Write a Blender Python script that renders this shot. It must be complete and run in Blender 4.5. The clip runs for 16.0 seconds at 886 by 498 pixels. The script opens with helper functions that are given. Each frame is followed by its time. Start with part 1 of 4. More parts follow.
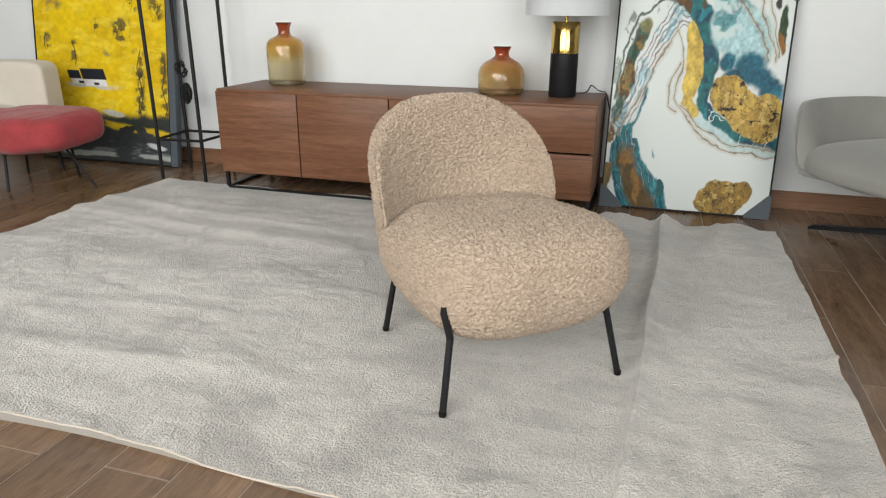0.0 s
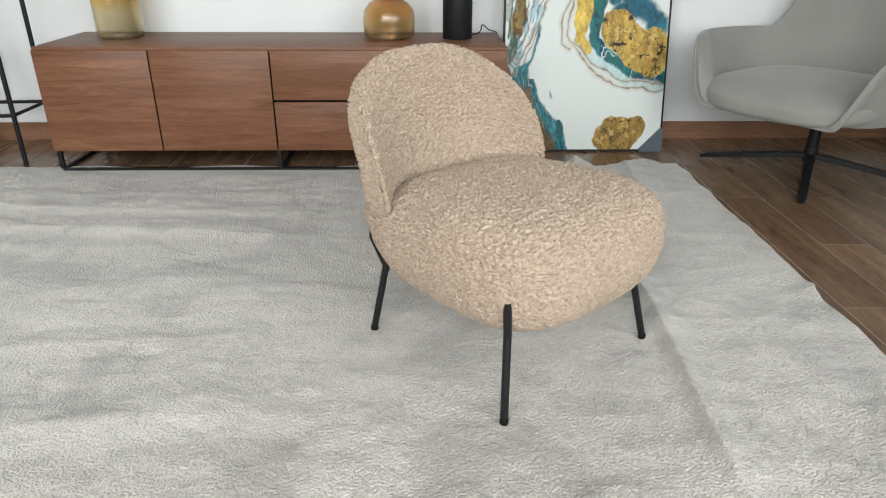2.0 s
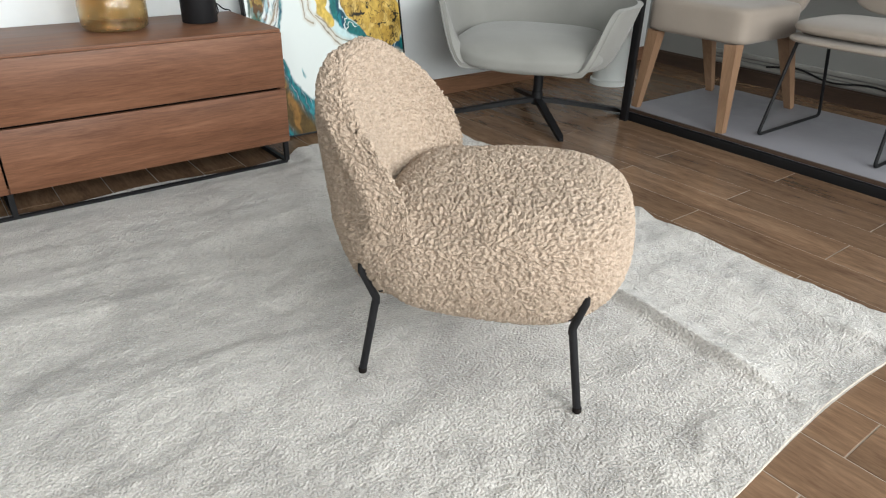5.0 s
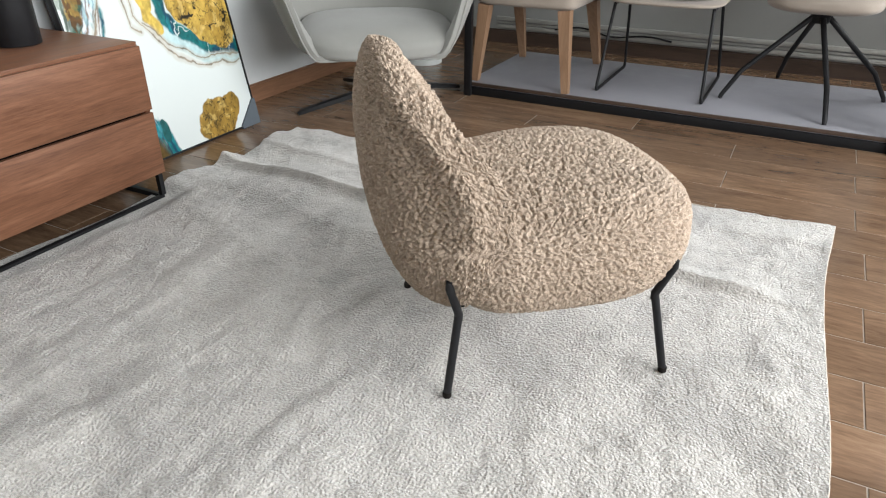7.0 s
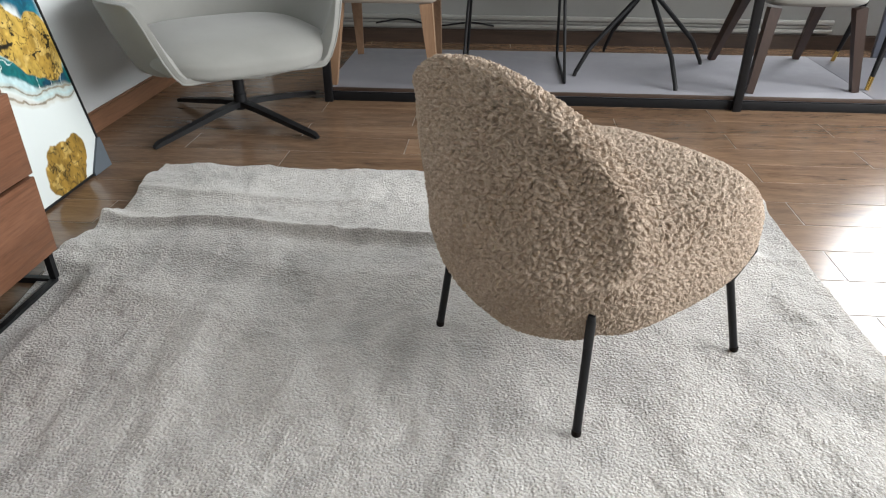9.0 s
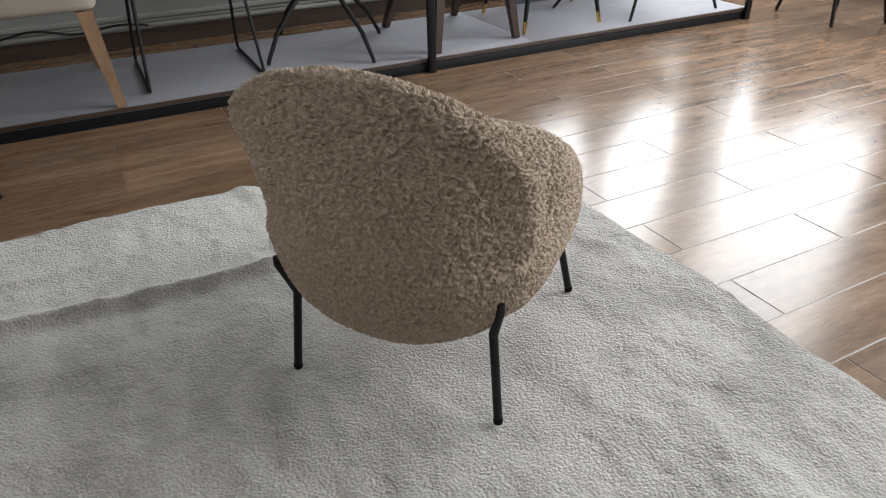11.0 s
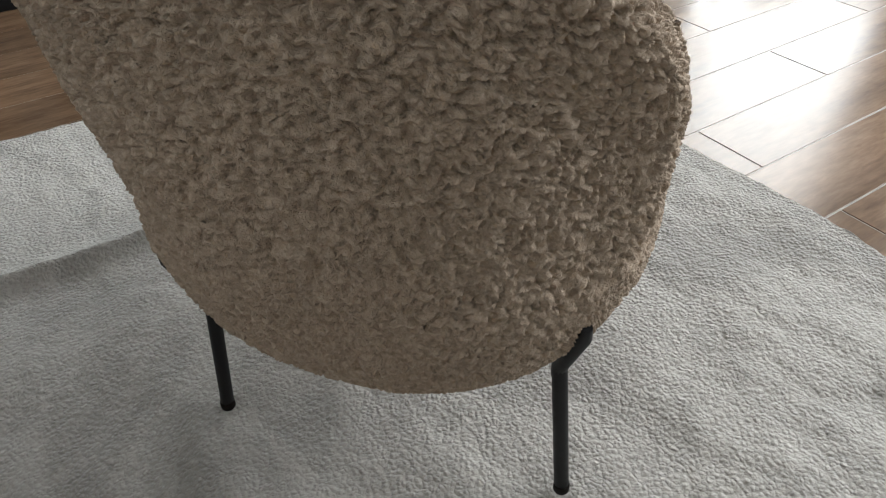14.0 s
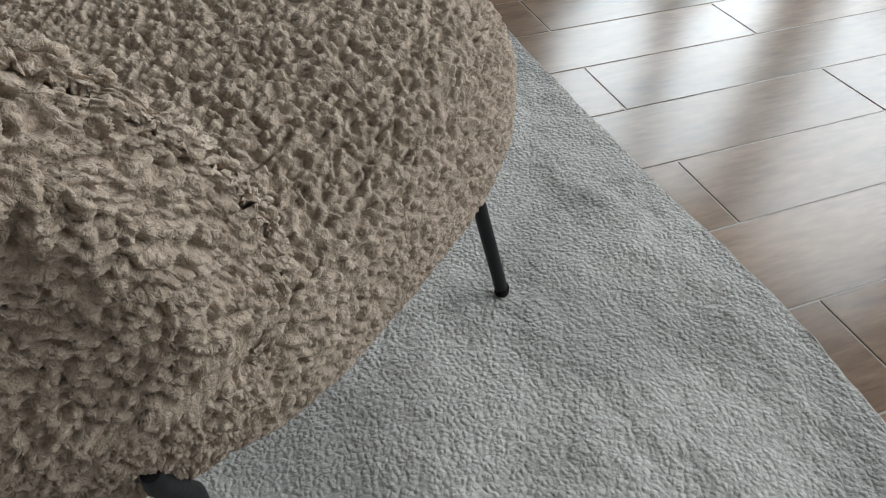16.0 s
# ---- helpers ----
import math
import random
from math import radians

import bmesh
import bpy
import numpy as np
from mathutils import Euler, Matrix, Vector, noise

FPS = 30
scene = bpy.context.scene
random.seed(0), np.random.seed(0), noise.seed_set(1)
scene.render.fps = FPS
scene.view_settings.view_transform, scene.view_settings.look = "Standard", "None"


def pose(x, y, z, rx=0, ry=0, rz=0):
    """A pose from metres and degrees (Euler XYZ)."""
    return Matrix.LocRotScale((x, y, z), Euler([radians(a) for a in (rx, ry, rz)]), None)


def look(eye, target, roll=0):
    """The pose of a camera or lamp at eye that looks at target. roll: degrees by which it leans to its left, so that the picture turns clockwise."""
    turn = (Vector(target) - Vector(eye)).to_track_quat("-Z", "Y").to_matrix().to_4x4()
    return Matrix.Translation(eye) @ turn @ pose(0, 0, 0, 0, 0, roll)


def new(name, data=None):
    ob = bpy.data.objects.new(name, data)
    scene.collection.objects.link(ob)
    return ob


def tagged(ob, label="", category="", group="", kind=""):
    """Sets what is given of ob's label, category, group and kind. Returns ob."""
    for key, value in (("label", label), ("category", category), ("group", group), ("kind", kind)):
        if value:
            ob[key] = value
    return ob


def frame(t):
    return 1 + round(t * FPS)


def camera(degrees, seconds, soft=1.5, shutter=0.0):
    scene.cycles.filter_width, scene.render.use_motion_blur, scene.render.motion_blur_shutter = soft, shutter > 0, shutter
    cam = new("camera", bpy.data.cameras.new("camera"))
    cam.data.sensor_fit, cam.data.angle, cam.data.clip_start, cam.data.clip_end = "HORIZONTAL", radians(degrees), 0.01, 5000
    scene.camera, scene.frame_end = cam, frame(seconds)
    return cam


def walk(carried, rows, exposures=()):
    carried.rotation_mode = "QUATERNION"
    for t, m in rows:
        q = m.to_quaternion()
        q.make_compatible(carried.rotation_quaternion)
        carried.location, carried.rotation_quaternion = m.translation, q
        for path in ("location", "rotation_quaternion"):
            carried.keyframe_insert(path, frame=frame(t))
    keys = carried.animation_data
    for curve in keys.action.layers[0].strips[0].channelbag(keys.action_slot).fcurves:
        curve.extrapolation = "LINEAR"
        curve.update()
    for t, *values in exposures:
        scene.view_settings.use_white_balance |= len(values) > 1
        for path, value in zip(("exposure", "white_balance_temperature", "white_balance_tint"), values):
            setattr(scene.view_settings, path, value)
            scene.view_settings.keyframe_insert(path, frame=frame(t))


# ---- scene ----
cam = camera(66.5, 16.0, 1.15)
PATH = [
    (0, (0.229, 0.22, 1.014), (-0.32, 2.019, 0.333), 0.3),
    (0.5, (0.059, 0.297, 0.99), (-0.32, 2.1, 0.212), 0.9),
    (1, (-0.106, 0.332, 1.006), (-0.36, 2.149, 0.208), 0.8),
    (1.5, (-0.268, 0.375, 1.007), (-0.385, 2.2, 0.195), 0.7),
    (2, (-0.381, 0.431, 1.016), (-0.331, 2.244, 0.175), 0.3),
    (2.5, (-0.498, 0.522, 1.006), (-0.284, 2.313, 0.142), 0.6),
    (3, (-0.646, 0.591, 1.006), (-0.3, 2.352, 0.124), 0.8),
    (3.5, (-0.832, 0.648, 1.02), (-0.339, 2.368, 0.125), 1.0),
    (4, (-0.94, 0.717, 1.031), (-0.285, 2.368, 0.112), 0.5),
    (4.5, (-1.04, 0.793, 1.046), (-0.189, 2.346, 0.116), 0.8),
    (5, (-1.202, 0.9, 1.057), (-0.107, 2.293, 0.128), 1.6),
    (5.2, (-1.273, 0.96, 1.055), (-0.079, 2.265, 0.123), 1.8),
    (7.3, (-1.59, 1.641, 1.034), (-0.001, 2.375, 0.066), 0.4),
    (7.5, (-1.569, 1.723, 1.032), (0.042, 2.394, 0.054), 0.8),
    (8, (-1.565, 1.88, 1.06), (0.094, 2.413, 0.077), 0.7),
    (8.3, (-1.572, 1.998, 1.065), (0.11, 2.442, 0.078), 0.2),
    (8.5, (-1.6, 2.094, 1.068), (0.112, 2.436, 0.092), 0.9),
    (9, (-1.591, 2.258, 1.05), (0.144, 2.4, 0.067), -0.0),
    (9.5, (-1.555, 2.425, 1.049), (0.182, 2.342, 0.06), 0.2),
    (10, (-1.543, 2.565, 1.089), (0.152, 2.186, 0.098), -0.2),
    (10.2, (-1.535, 2.606, 1.085), (0.119, 2.081, 0.091), -0.2),
    (12.3, (-1.012, 2.615, 1.001), (0.463, 1.773, -0.055), -1.2),
    (12.5, (-0.972, 2.598, 0.989), (0.501, 1.748, -0.064), -1.0),
    (13, (-0.884, 2.563, 0.943), (0.563, 1.7, -0.134), -0.9),
    (13.5, (-0.846, 2.521, 0.862), (0.501, 1.691, -0.362), -1.3),
    (14, (-0.842, 2.425, 0.822), (0.449, 1.634, -0.484), -1.8),
    (14.5, (-0.878, 2.292, 0.797), (0.4, 1.544, -0.547), -1.8),
    (15, (-0.872, 2.167, 0.768), (0.394, 1.459, -0.609), -0.7),
    (15.5, (-0.834, 2.074, 0.731), (0.456, 1.445, -0.662), 0.4),
    (16, (-0.796, 1.955, 0.733), (0.558, 1.465, -0.655), -0.1),
]
EXPOSURES = [(0, -0.25, 7000, 10), (1, -0.2, 6850, 8), (2, -0.1, 6750, 8), (3.5, 0.06, 6700, 8), (5, 0.18, 6650, 8), (7.5, 0.43, 6600, 10), (9.5, 0.36, 6600, 10), (10.2, 0.18, 6600, 10), (12.5, -0.42, 6450, 8), (13.5, -0.33, 6600, 8), (14.5, -0.12, 6550, 7), (15, -0.17, 6450, 7), (15.5, -0.62, 6400, 9), (16, -0.68, 6200, 5)]
walk(cam, [(t, look(eye, target, roll)) for t, eye, target, roll in PATH], EXPOSURES)

# ---- light ----
world = bpy.data.worlds.new("world")
scene.world = world
world.use_nodes = True
wn = world.node_tree.nodes
sky = wn.new("ShaderNodeTexSky")
sky.sky_type, sky.sun_disc = "NISHITA", False
sky.sun_elevation, sky.sun_rotation = radians(48), radians(200)
sky.air_density, sky.dust_density = 1.0, 3.0
world.node_tree.links.new(sky.outputs[0], wn["Background"].inputs[0])
wn["Background"].inputs[1].default_value = 0.12


NORTH, EAST, WEST, SOUTH, HIGH = 4.08, 3.15, -8.0, -2.45, 4.1
SILL, HEAD = 0.95, 3.8
SOUTH_WINDOWS = [(-4.2, -2.75), (-2.6, -1.15), (-1.0, 0.45), (1.35, 2.95)]
EAST_WINDOWS = [(-2.25, -1.35), (-1.2, -0.3)]
GLOW, GLOW_BRIGHT = 38.0, 46.0


def window_light(m, wide, high, glow):
    lamp = bpy.data.lights.new("window_daylight", "AREA")
    lamp.shape, lamp.size, lamp.size_y = "RECTANGLE", wide, high
    lamp.energy, lamp.color = glow * wide * high, (0.93, 0.97, 1.0)
    new("window_daylight", lamp).matrix_world = m


for (a, b), share in zip(SOUTH_WINDOWS, (0.90, 1.04, 1.18, 0.95)):
    window_light(pose((a + b) / 2, SOUTH - 0.02, (SILL + HEAD) / 2, 90), b - a - 0.12, HEAD - SILL - 0.12, GLOW * share)
for a, b in EAST_WINDOWS:
    window_light(pose(EAST + 0.02, (a + b) / 2, (0.95 + 3.4) / 2, 90, 0, 90), b - a - 0.12, 3.4 - 0.95 - 0.12, GLOW_BRIGHT)


# ---- materials ----
def material(name, colour, rough=0.6, metal=0.0, spec=0.5):
    m = bpy.data.materials.new(name)
    m.use_nodes = True
    b = m.node_tree.nodes["Principled BSDF"]
    b.inputs["Base Color"].default_value = (*colour, 1)
    b.inputs["Roughness"].default_value = rough
    b.inputs["Metallic"].default_value = metal
    b.inputs["Specular IOR Level"].default_value = spec
    return m


def tools(m):
    nodes, links = m.node_tree.nodes, m.node_tree.links
    return nodes, links, nodes["Principled BSDF"]


def coords(m, scale=(1, 1, 1), rot=(0, 0, 0), source="Object"):
    nodes, links, _ = tools(m)
    tc, mp = nodes.new("ShaderNodeTexCoord"), nodes.new("ShaderNodeMapping")
    links.new(tc.outputs[source], mp.inputs[0])
    mp.inputs["Scale"].default_value = scale
    mp.inputs["Rotation"].default_value = [radians(a) for a in rot]
    return mp.outputs[0]


def noise_node(m, vec, scale, detail=4, rough=0.55, distort=0.0):
    nodes, links, _ = tools(m)
    n = nodes.new("ShaderNodeTexNoise")
    links.new(vec, n.inputs["Vector"])
    n.inputs["Scale"].default_value, n.inputs["Detail"].default_value = scale, detail
    n.inputs["Roughness"].default_value, n.inputs["Distortion"].default_value = rough, distort
    return n.outputs["Fac"]


def ramp(m, fac, stops):
    nodes, links, _ = tools(m)
    r = nodes.new("ShaderNodeValToRGB")
    links.new(fac, r.inputs[0])
    e = r.color_ramp.elements
    while len(e) < len(stops):
        e.new(0.5)
    for el, (p, c) in zip(e, stops):
        el.position = p
        el.color = (*c, 1) if len(c) == 3 else c
    return r.outputs[0]


def mix(m, fac, a, b, how="MIX"):
    nodes, links, _ = tools(m)
    n = nodes.new("ShaderNodeMix")
    n.data_type, n.blend_type = "RGBA", how
    for sock, v in ((n.inputs[0], fac), (n.inputs[6], a), (n.inputs[7], b)):
        if isinstance(v, (int, float)):
            sock.default_value = v
        elif isinstance(v, tuple):
            sock.default_value = (*v, 1)
        else:
            links.new(v, sock)
    return n.outputs[2]


def bump(m, height, strength, distance, before=None):
    nodes, links, b = tools(m)
    n = nodes.new("ShaderNodeBump")
    n.inputs["Strength"].default_value, n.inputs["Distance"].default_value = strength, distance
    links.new(height, n.inputs["Height"])
    if before is not None:
        links.new(before, n.inputs["Normal"])
    links.new(n.outputs[0], b.inputs["Normal"])
    return n.outputs[0]


def grey(v):
    return (v, v, v)


def wood(name, dark, mid, light, rough, grain=(1, 14, 14), bump_size=0.0006, scale=3.0, per_object=0.0):
    """Straight-grained wood; the grain runs along the axis with the smallest scale."""
    m = material(name, mid, rough)
    nodes, links, b = tools(m)
    vec = coords(m, grain)
    if per_object:
        info = nodes.new("ShaderNodeObjectInfo")
        add = nodes.new("ShaderNodeVectorMath")
        add.operation = "MULTIPLY_ADD"
        comb = nodes.new("ShaderNodeCombineXYZ")
        for k in range(3):
            links.new(info.outputs["Random"], comb.inputs[k])
        links.new(comb.outputs[0], add.inputs[0])
        add.inputs[1].default_value = (37, 53, 71)
        links.new(vec, add.inputs[2])
        vec = add.outputs[0]
    n1 = noise_node(m, vec, scale, 8, 0.6, 0.8)
    n2 = noise_node(m, vec, scale * 9, 4, 0.6, 0.2)
    n3 = noise_node(m, vec, scale * 0.35, 3, 0.5, 1.5)
    col = ramp(m, n1, [(0.28, dark), (0.5, mid), (0.74, light)])
    col = mix(m, 0.35, col, ramp(m, n2, [(0.3, dark), (0.7, light)]))
    col = mix(m, ramp(m, n3, [(0.45, grey(0)), (0.75, grey(0.45))]), col, dark)
    if per_object:
        hsv = nodes.new("ShaderNodeHueSaturation")
        rng = nodes.new("ShaderNodeMapRange")
        rng.inputs[3].default_value, rng.inputs[4].default_value = 1 - per_object, 1 + per_object
        links.new(info.outputs["Random"], rng.inputs[0])
        links.new(rng.outputs[0], hsv.inputs["Value"])
        links.new(col, hsv.inputs["Color"])
        col = hsv.outputs[0]
    links.new(col, b.inputs["Base Color"])
    links.new(ramp(m, n1, [(0.2, grey(rough * 0.8)), (0.8, grey(min(1, rough * 1.2)))]), b.inputs["Roughness"])
    bump(m, n2, 0.4, bump_size)
    return m


def cloth(name, colour, weave=900, vary=0.12, rough=0.95, relief=0.0006, sheen=0.2):
    m = material(name, colour, rough, spec=0.2)
    nodes, links, b = tools(m)
    vec = coords(m)
    n1, n2 = noise_node(m, vec, 5, 4), noise_node(m, vec, weave * 0.35, 3, 0.7)
    lo, hi = tuple(c * (1 - vary) for c in colour), tuple(min(1, c * (1 + vary)) for c in colour)
    col = mix(m, 0.5, ramp(m, n1, [(0.3, lo), (0.7, hi)]), ramp(m, n2, [(0.3, lo), (0.7, hi)]))
    links.new(col, b.inputs["Base Color"])
    b.inputs["Sheen Weight"].default_value = sheen
    bump(m, n2, 0.5, relief)
    return m


def plain(name, colour, rough=0.5, metal=0.0, vary=0.15, scale=25, relief=0.0002, spec=0.5):
    """Paint, metal or plastic with slight unevenness and wear."""
    m = material(name, colour, rough, metal, spec)
    nodes, links, b = tools(m)
    vec = coords(m)
    n1, n2 = noise_node(m, vec, scale, 6, 0.65), noise_node(m, vec, scale * 0.15, 3)
    lo, hi = tuple(c * (1 - vary) for c in colour), tuple(min(1, c * (1 + vary)) for c in colour)
    links.new(mix(m, 0.5, ramp(m, n1, [(0.3, lo), (0.7, hi)]), ramp(m, n2, [(0.3, lo), (0.7, hi)])), b.inputs["Base Color"])
    links.new(ramp(m, n1, [(0.25, grey(rough * 0.75)), (0.8, grey(min(1, rough * 1.25)))]), b.inputs["Roughness"])
    bump(m, n1, 0.3, relief)
    return m


def teddy_material():
    m = material("teddy_fleece", (0.44, 0.33, 0.24), 1.0, spec=0.03)
    nodes, links, b = tools(m)
    vec = coords(m)
    n1, n2, n3 = noise_node(m, coords(m, (1, 1, 1.4)), 95, 3, 0.6), noise_node(m, vec, 700, 3, 0.7), noise_node(m, vec, 6, 3)
    col = ramp(m, n1, [(0.36, (0.325, 0.252, 0.190)), (0.5, (0.435, 0.342, 0.264)), (0.64, (0.515, 0.412, 0.326))])
    col = mix(m, ramp(m, n3, [(0.35, grey(0)), (0.7, grey(0.35))]), col, (0.42, 0.325, 0.245))
    links.new(mix(m, ramp(m, n2, [(0.35, grey(0.35)), (0.6, grey(0))]), col, (0.30, 0.23, 0.172)), b.inputs["Base Color"])
    b.inputs["Sheen Weight"].default_value, b.inputs["Sheen Roughness"].default_value = 0.08, 0.6
    first = bump(m, noise_node(m, vec, 240, 3, 0.6, 0.5), 0.9, 0.0045)
    bump(m, n2, 0.5, 0.0014, first)
    return m


def rug_material():
    m = material("rug_pile", (0.42, 0.40, 0.37), 1.0, spec=0.05)
    nodes, links, b = tools(m)
    vec = coords(m)
    n1, n2 = noise_node(m, vec, 105, 3, 0.65, 0.8), noise_node(m, vec, 2.6, 5, 0.62, 0.8)
    n3 = noise_node(m, coords(m, (0.5, 2.4, 1)), 2.4, 5, 0.6, 1.2)
    n4 = noise_node(m, vec, 16, 5, 0.72, 0.6)
    col = ramp(m, n1, [(0.36, (0.358, 0.337, 0.307)), (0.5, (0.452, 0.428, 0.394)), (0.64, (0.512, 0.488, 0.454))])
    col = mix(m, ramp(m, n2, [(0.46, grey(0)), (0.60, grey(0.72))]), col, (0.285, 0.270, 0.249))
    col = mix(m, ramp(m, n3, [(0.5, grey(0)), (0.62, grey(0.6))]), col, (0.51, 0.485, 0.45))
    col = mix(m, ramp(m, n4, [(0.55, grey(0)), (0.70, grey(0.45))]), col, (0.266, 0.250, 0.227))
    links.new(col, b.inputs["Base Color"])
    b.inputs["Sheen Weight"].default_value, b.inputs["Sheen Roughness"].default_value = 0.55, 0.45
    first = bump(m, n4, 0.25, 0.010)
    # loops of pile
    bent = nodes.new("ShaderNodeVectorMath")
    bent.operation = "MULTIPLY_ADD"
    warp = nodes.new("ShaderNodeTexNoise")
    links.new(vec, warp.inputs["Vector"])
    warp.inputs["Scale"].default_value, warp.inputs["Detail"].default_value = 60, 3
    links.new(warp.outputs["Color"], bent.inputs[0])
    bent.inputs[1].default_value = (0.009, 0.009, 0.009)
    links.new(vec, bent.inputs[2])
    cells = nodes.new("ShaderNodeTexVoronoi")
    links.new(bent.outputs[0], cells.inputs["Vector"])
    cells.inputs["Scale"].default_value, cells.inputs["Randomness"].default_value = 145, 1.0
    loops = mix(m, 0.5, ramp(m, cells.outputs["Distance"], [(0.05, grey(1)), (0.75, grey(0))]), noise_node(m, vec, 150, 4, 0.75, 0.4))
    second = bump(m, loops, 0.85, 0.009, first)
    bump(m, noise_node(m, vec, 310, 2, 0.6), 0.5, 0.003, second)
    return m


def art_material(name, rough):
    m = material(name, (0.8, 0.8, 0.8), rough, spec=0.2)
    nodes, links, b = tools(m)
    at = nodes.new("ShaderNodeVertexColor")
    at.layer_name = "paint"
    links.new(at.outputs[0], b.inputs["Base Color"])
    bump(m, noise_node(m, coords(m), 220, 4, 0.6), 0.3, 0.0008)
    return m


def jar_glass(name, tall, stops):
    m = material(name, (0.9, 0.7, 0.4), 0.04)
    nodes, links, b = tools(m)
    b.inputs["Transmission Weight"].default_value = 1.0
    b.inputs["IOR"].default_value = 1.45
    vec = coords(m)
    n = noise_node(m, coords(m, (1, 1, 0.7)), 48, 6, 0.7, 0.6)
    pos = nodes.new("ShaderNodeSeparateXYZ")
    links.new(vec, pos.inputs[0])
    rng = nodes.new("ShaderNodeMapRange")
    links.new(pos.outputs[2], rng.inputs[0])
    rng.inputs[1].default_value, rng.inputs[2].default_value = 0.0, tall
    fade = ramp(m, rng.outputs[0], stops)
    spots = mix(m, ramp(m, rng.outputs[0], [(0.3, grey(1)), (0.5, grey(0))]), grey(0), ramp(m, n, [(0.50, grey(0)), (0.62, grey(0.85))]))
    links.new(mix(m, spots, fade, (0.92, 0.86, 0.72)), b.inputs["Base Color"])
    low = ramp(m, rng.outputs[0], [(0.3, grey(0.10)), (0.5, grey(0.01))])
    links.new(mix(m, ramp(m, n, [(0.45, grey(0)), (0.6, grey(1))]), grey(0.02), low), b.inputs["Roughness"])
    bump(m, n, 0.6, 0.0014)
    return m


MAT_TEDDY, MAT_RUG = teddy_material(), rug_material()
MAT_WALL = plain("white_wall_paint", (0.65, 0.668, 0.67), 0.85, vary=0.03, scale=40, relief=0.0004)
# greyish white, with the shade behind the platform put into the colour
MAT_WALL_EAST = plain("shaded_greyish_wall_paint", (0.28, 0.28, 0.268), 0.85, vary=0.05, scale=40)
# unseen walls and ceiling: greys chosen dark so that shadows get less fill
MAT_WALL_GREY = plain("low_bounce_wall_grey", (0.15, 0.15, 0.15), 0.85, vary=0.05, scale=40)
MAT_CEILING = plain("low_bounce_ceiling_grey", (0.22, 0.22, 0.22), 0.9, vary=0.02, scale=30)
MAT_PLANK = wood("oak_laminate", (0.070, 0.041, 0.025), (0.172, 0.103, 0.061), (0.275, 0.175, 0.109), 0.21, (5.5, 0.9, 5.5), 0.00015, 2.4, 0.14)
MAT_PLANK.node_tree.nodes["Principled BSDF"].inputs["Specular IOR Level"].default_value = 0.44
MAT_UNDER = plain("pale_joint", (0.25, 0.205, 0.165), 0.35)
MAT_WALNUT = wood("walnut_veneer", (0.082, 0.034, 0.018), (0.155, 0.068, 0.037), (0.25, 0.122, 0.070), 0.42, (0.7, 8, 9), 0.0003, 2.6)
MAT_WALNUT.node_tree.nodes["Principled BSDF"].inputs["Specular IOR Level"].default_value = 0.22
MAT_BASEBOARD = wood("brown_baseboard_wood", (0.13, 0.06, 0.032), (0.22, 0.11, 0.06), (0.29, 0.155, 0.09), 0.42, (0.8, 8, 10), 0.0003, 2.5)
MAT_BLACK = plain("black_powder_coat", (0.010, 0.010, 0.011), 0.5, vary=0.3, scale=120, spec=0.22)
MAT_GAP = plain("shadow_gap_black", (0.010, 0.008, 0.007), 0.8, spec=0.1)
MAT_GREYCLOTH = cloth("pale_grey_upholstery", (0.235, 0.232, 0.215))
MAT_PINK = cloth("pink_velvet", (0.31, 0.043, 0.048), 300, 0.3, 0.8, 0.0004, 0.15)
MAT_CREAM = cloth("cream_upholstery", (0.53, 0.49, 0.42))
MAT_BEIGE = cloth("beige_upholstery", (0.30, 0.255, 0.215))
# leg woods, both toned down to carry the shade under the platform chairs
MAT_OAKLEG = wood("shaded_light_oak", (0.18, 0.10, 0.056), (0.265, 0.155, 0.09), (0.34, 0.215, 0.13), 0.45, (9, 9, 0.8), 0.0003, 2.5)
MAT_DARKLEG = wood("shaded_dark_stained_wood", (0.018, 0.009, 0.006), (0.033, 0.015, 0.009), (0.052, 0.025, 0.016), 0.45, (9, 9, 0.8), 0.0003, 2.5)
MAT_BRASS = plain("brass", (0.66, 0.43, 0.13), 0.16, 1.0, 0.08, 30)
MAT_PANEL = plain("grey_platform_laminate", (0.265, 0.263, 0.288), 0.6, vary=0.08, scale=12)
MAT_EDGE = wood("dark_edge_band", (0.03, 0.018, 0.012), (0.06, 0.036, 0.025), (0.09, 0.057, 0.04), 0.55, (9, 0.8, 9), 0.0002, 2.5)
MAT_SHADE = cloth("grey_lamp_shade", (0.50, 0.515, 0.53), 700, 0.06)
MAT_CARD = plain("grey_card", (0.085, 0.10, 0.115), 0.8, spec=0.15)
MAT_HEM = cloth("rug_binding", (0.44, 0.39, 0.33), 500, 0.15)
MAT_BACKING = cloth("rug_backing", (0.24, 0.22, 0.195), 500, 0.2)
MAT_ART, MAT_YELLOW = art_material("poured_acrylic", 0.45), art_material("oil_painting", 0.6)
MAT_GLASS = jar_glass("amber_glass", 0.34, [(0.0, (0.40, 0.30, 0.17)), (0.06, (0.84, 0.78, 0.62)), (0.34, (0.92, 0.85, 0.66)), (0.5, (0.90, 0.72, 0.38)), (0.72, (0.86, 0.61, 0.26)), (0.84, (0.62, 0.30, 0.17)), (1.0, (0.52, 0.19, 0.13))])
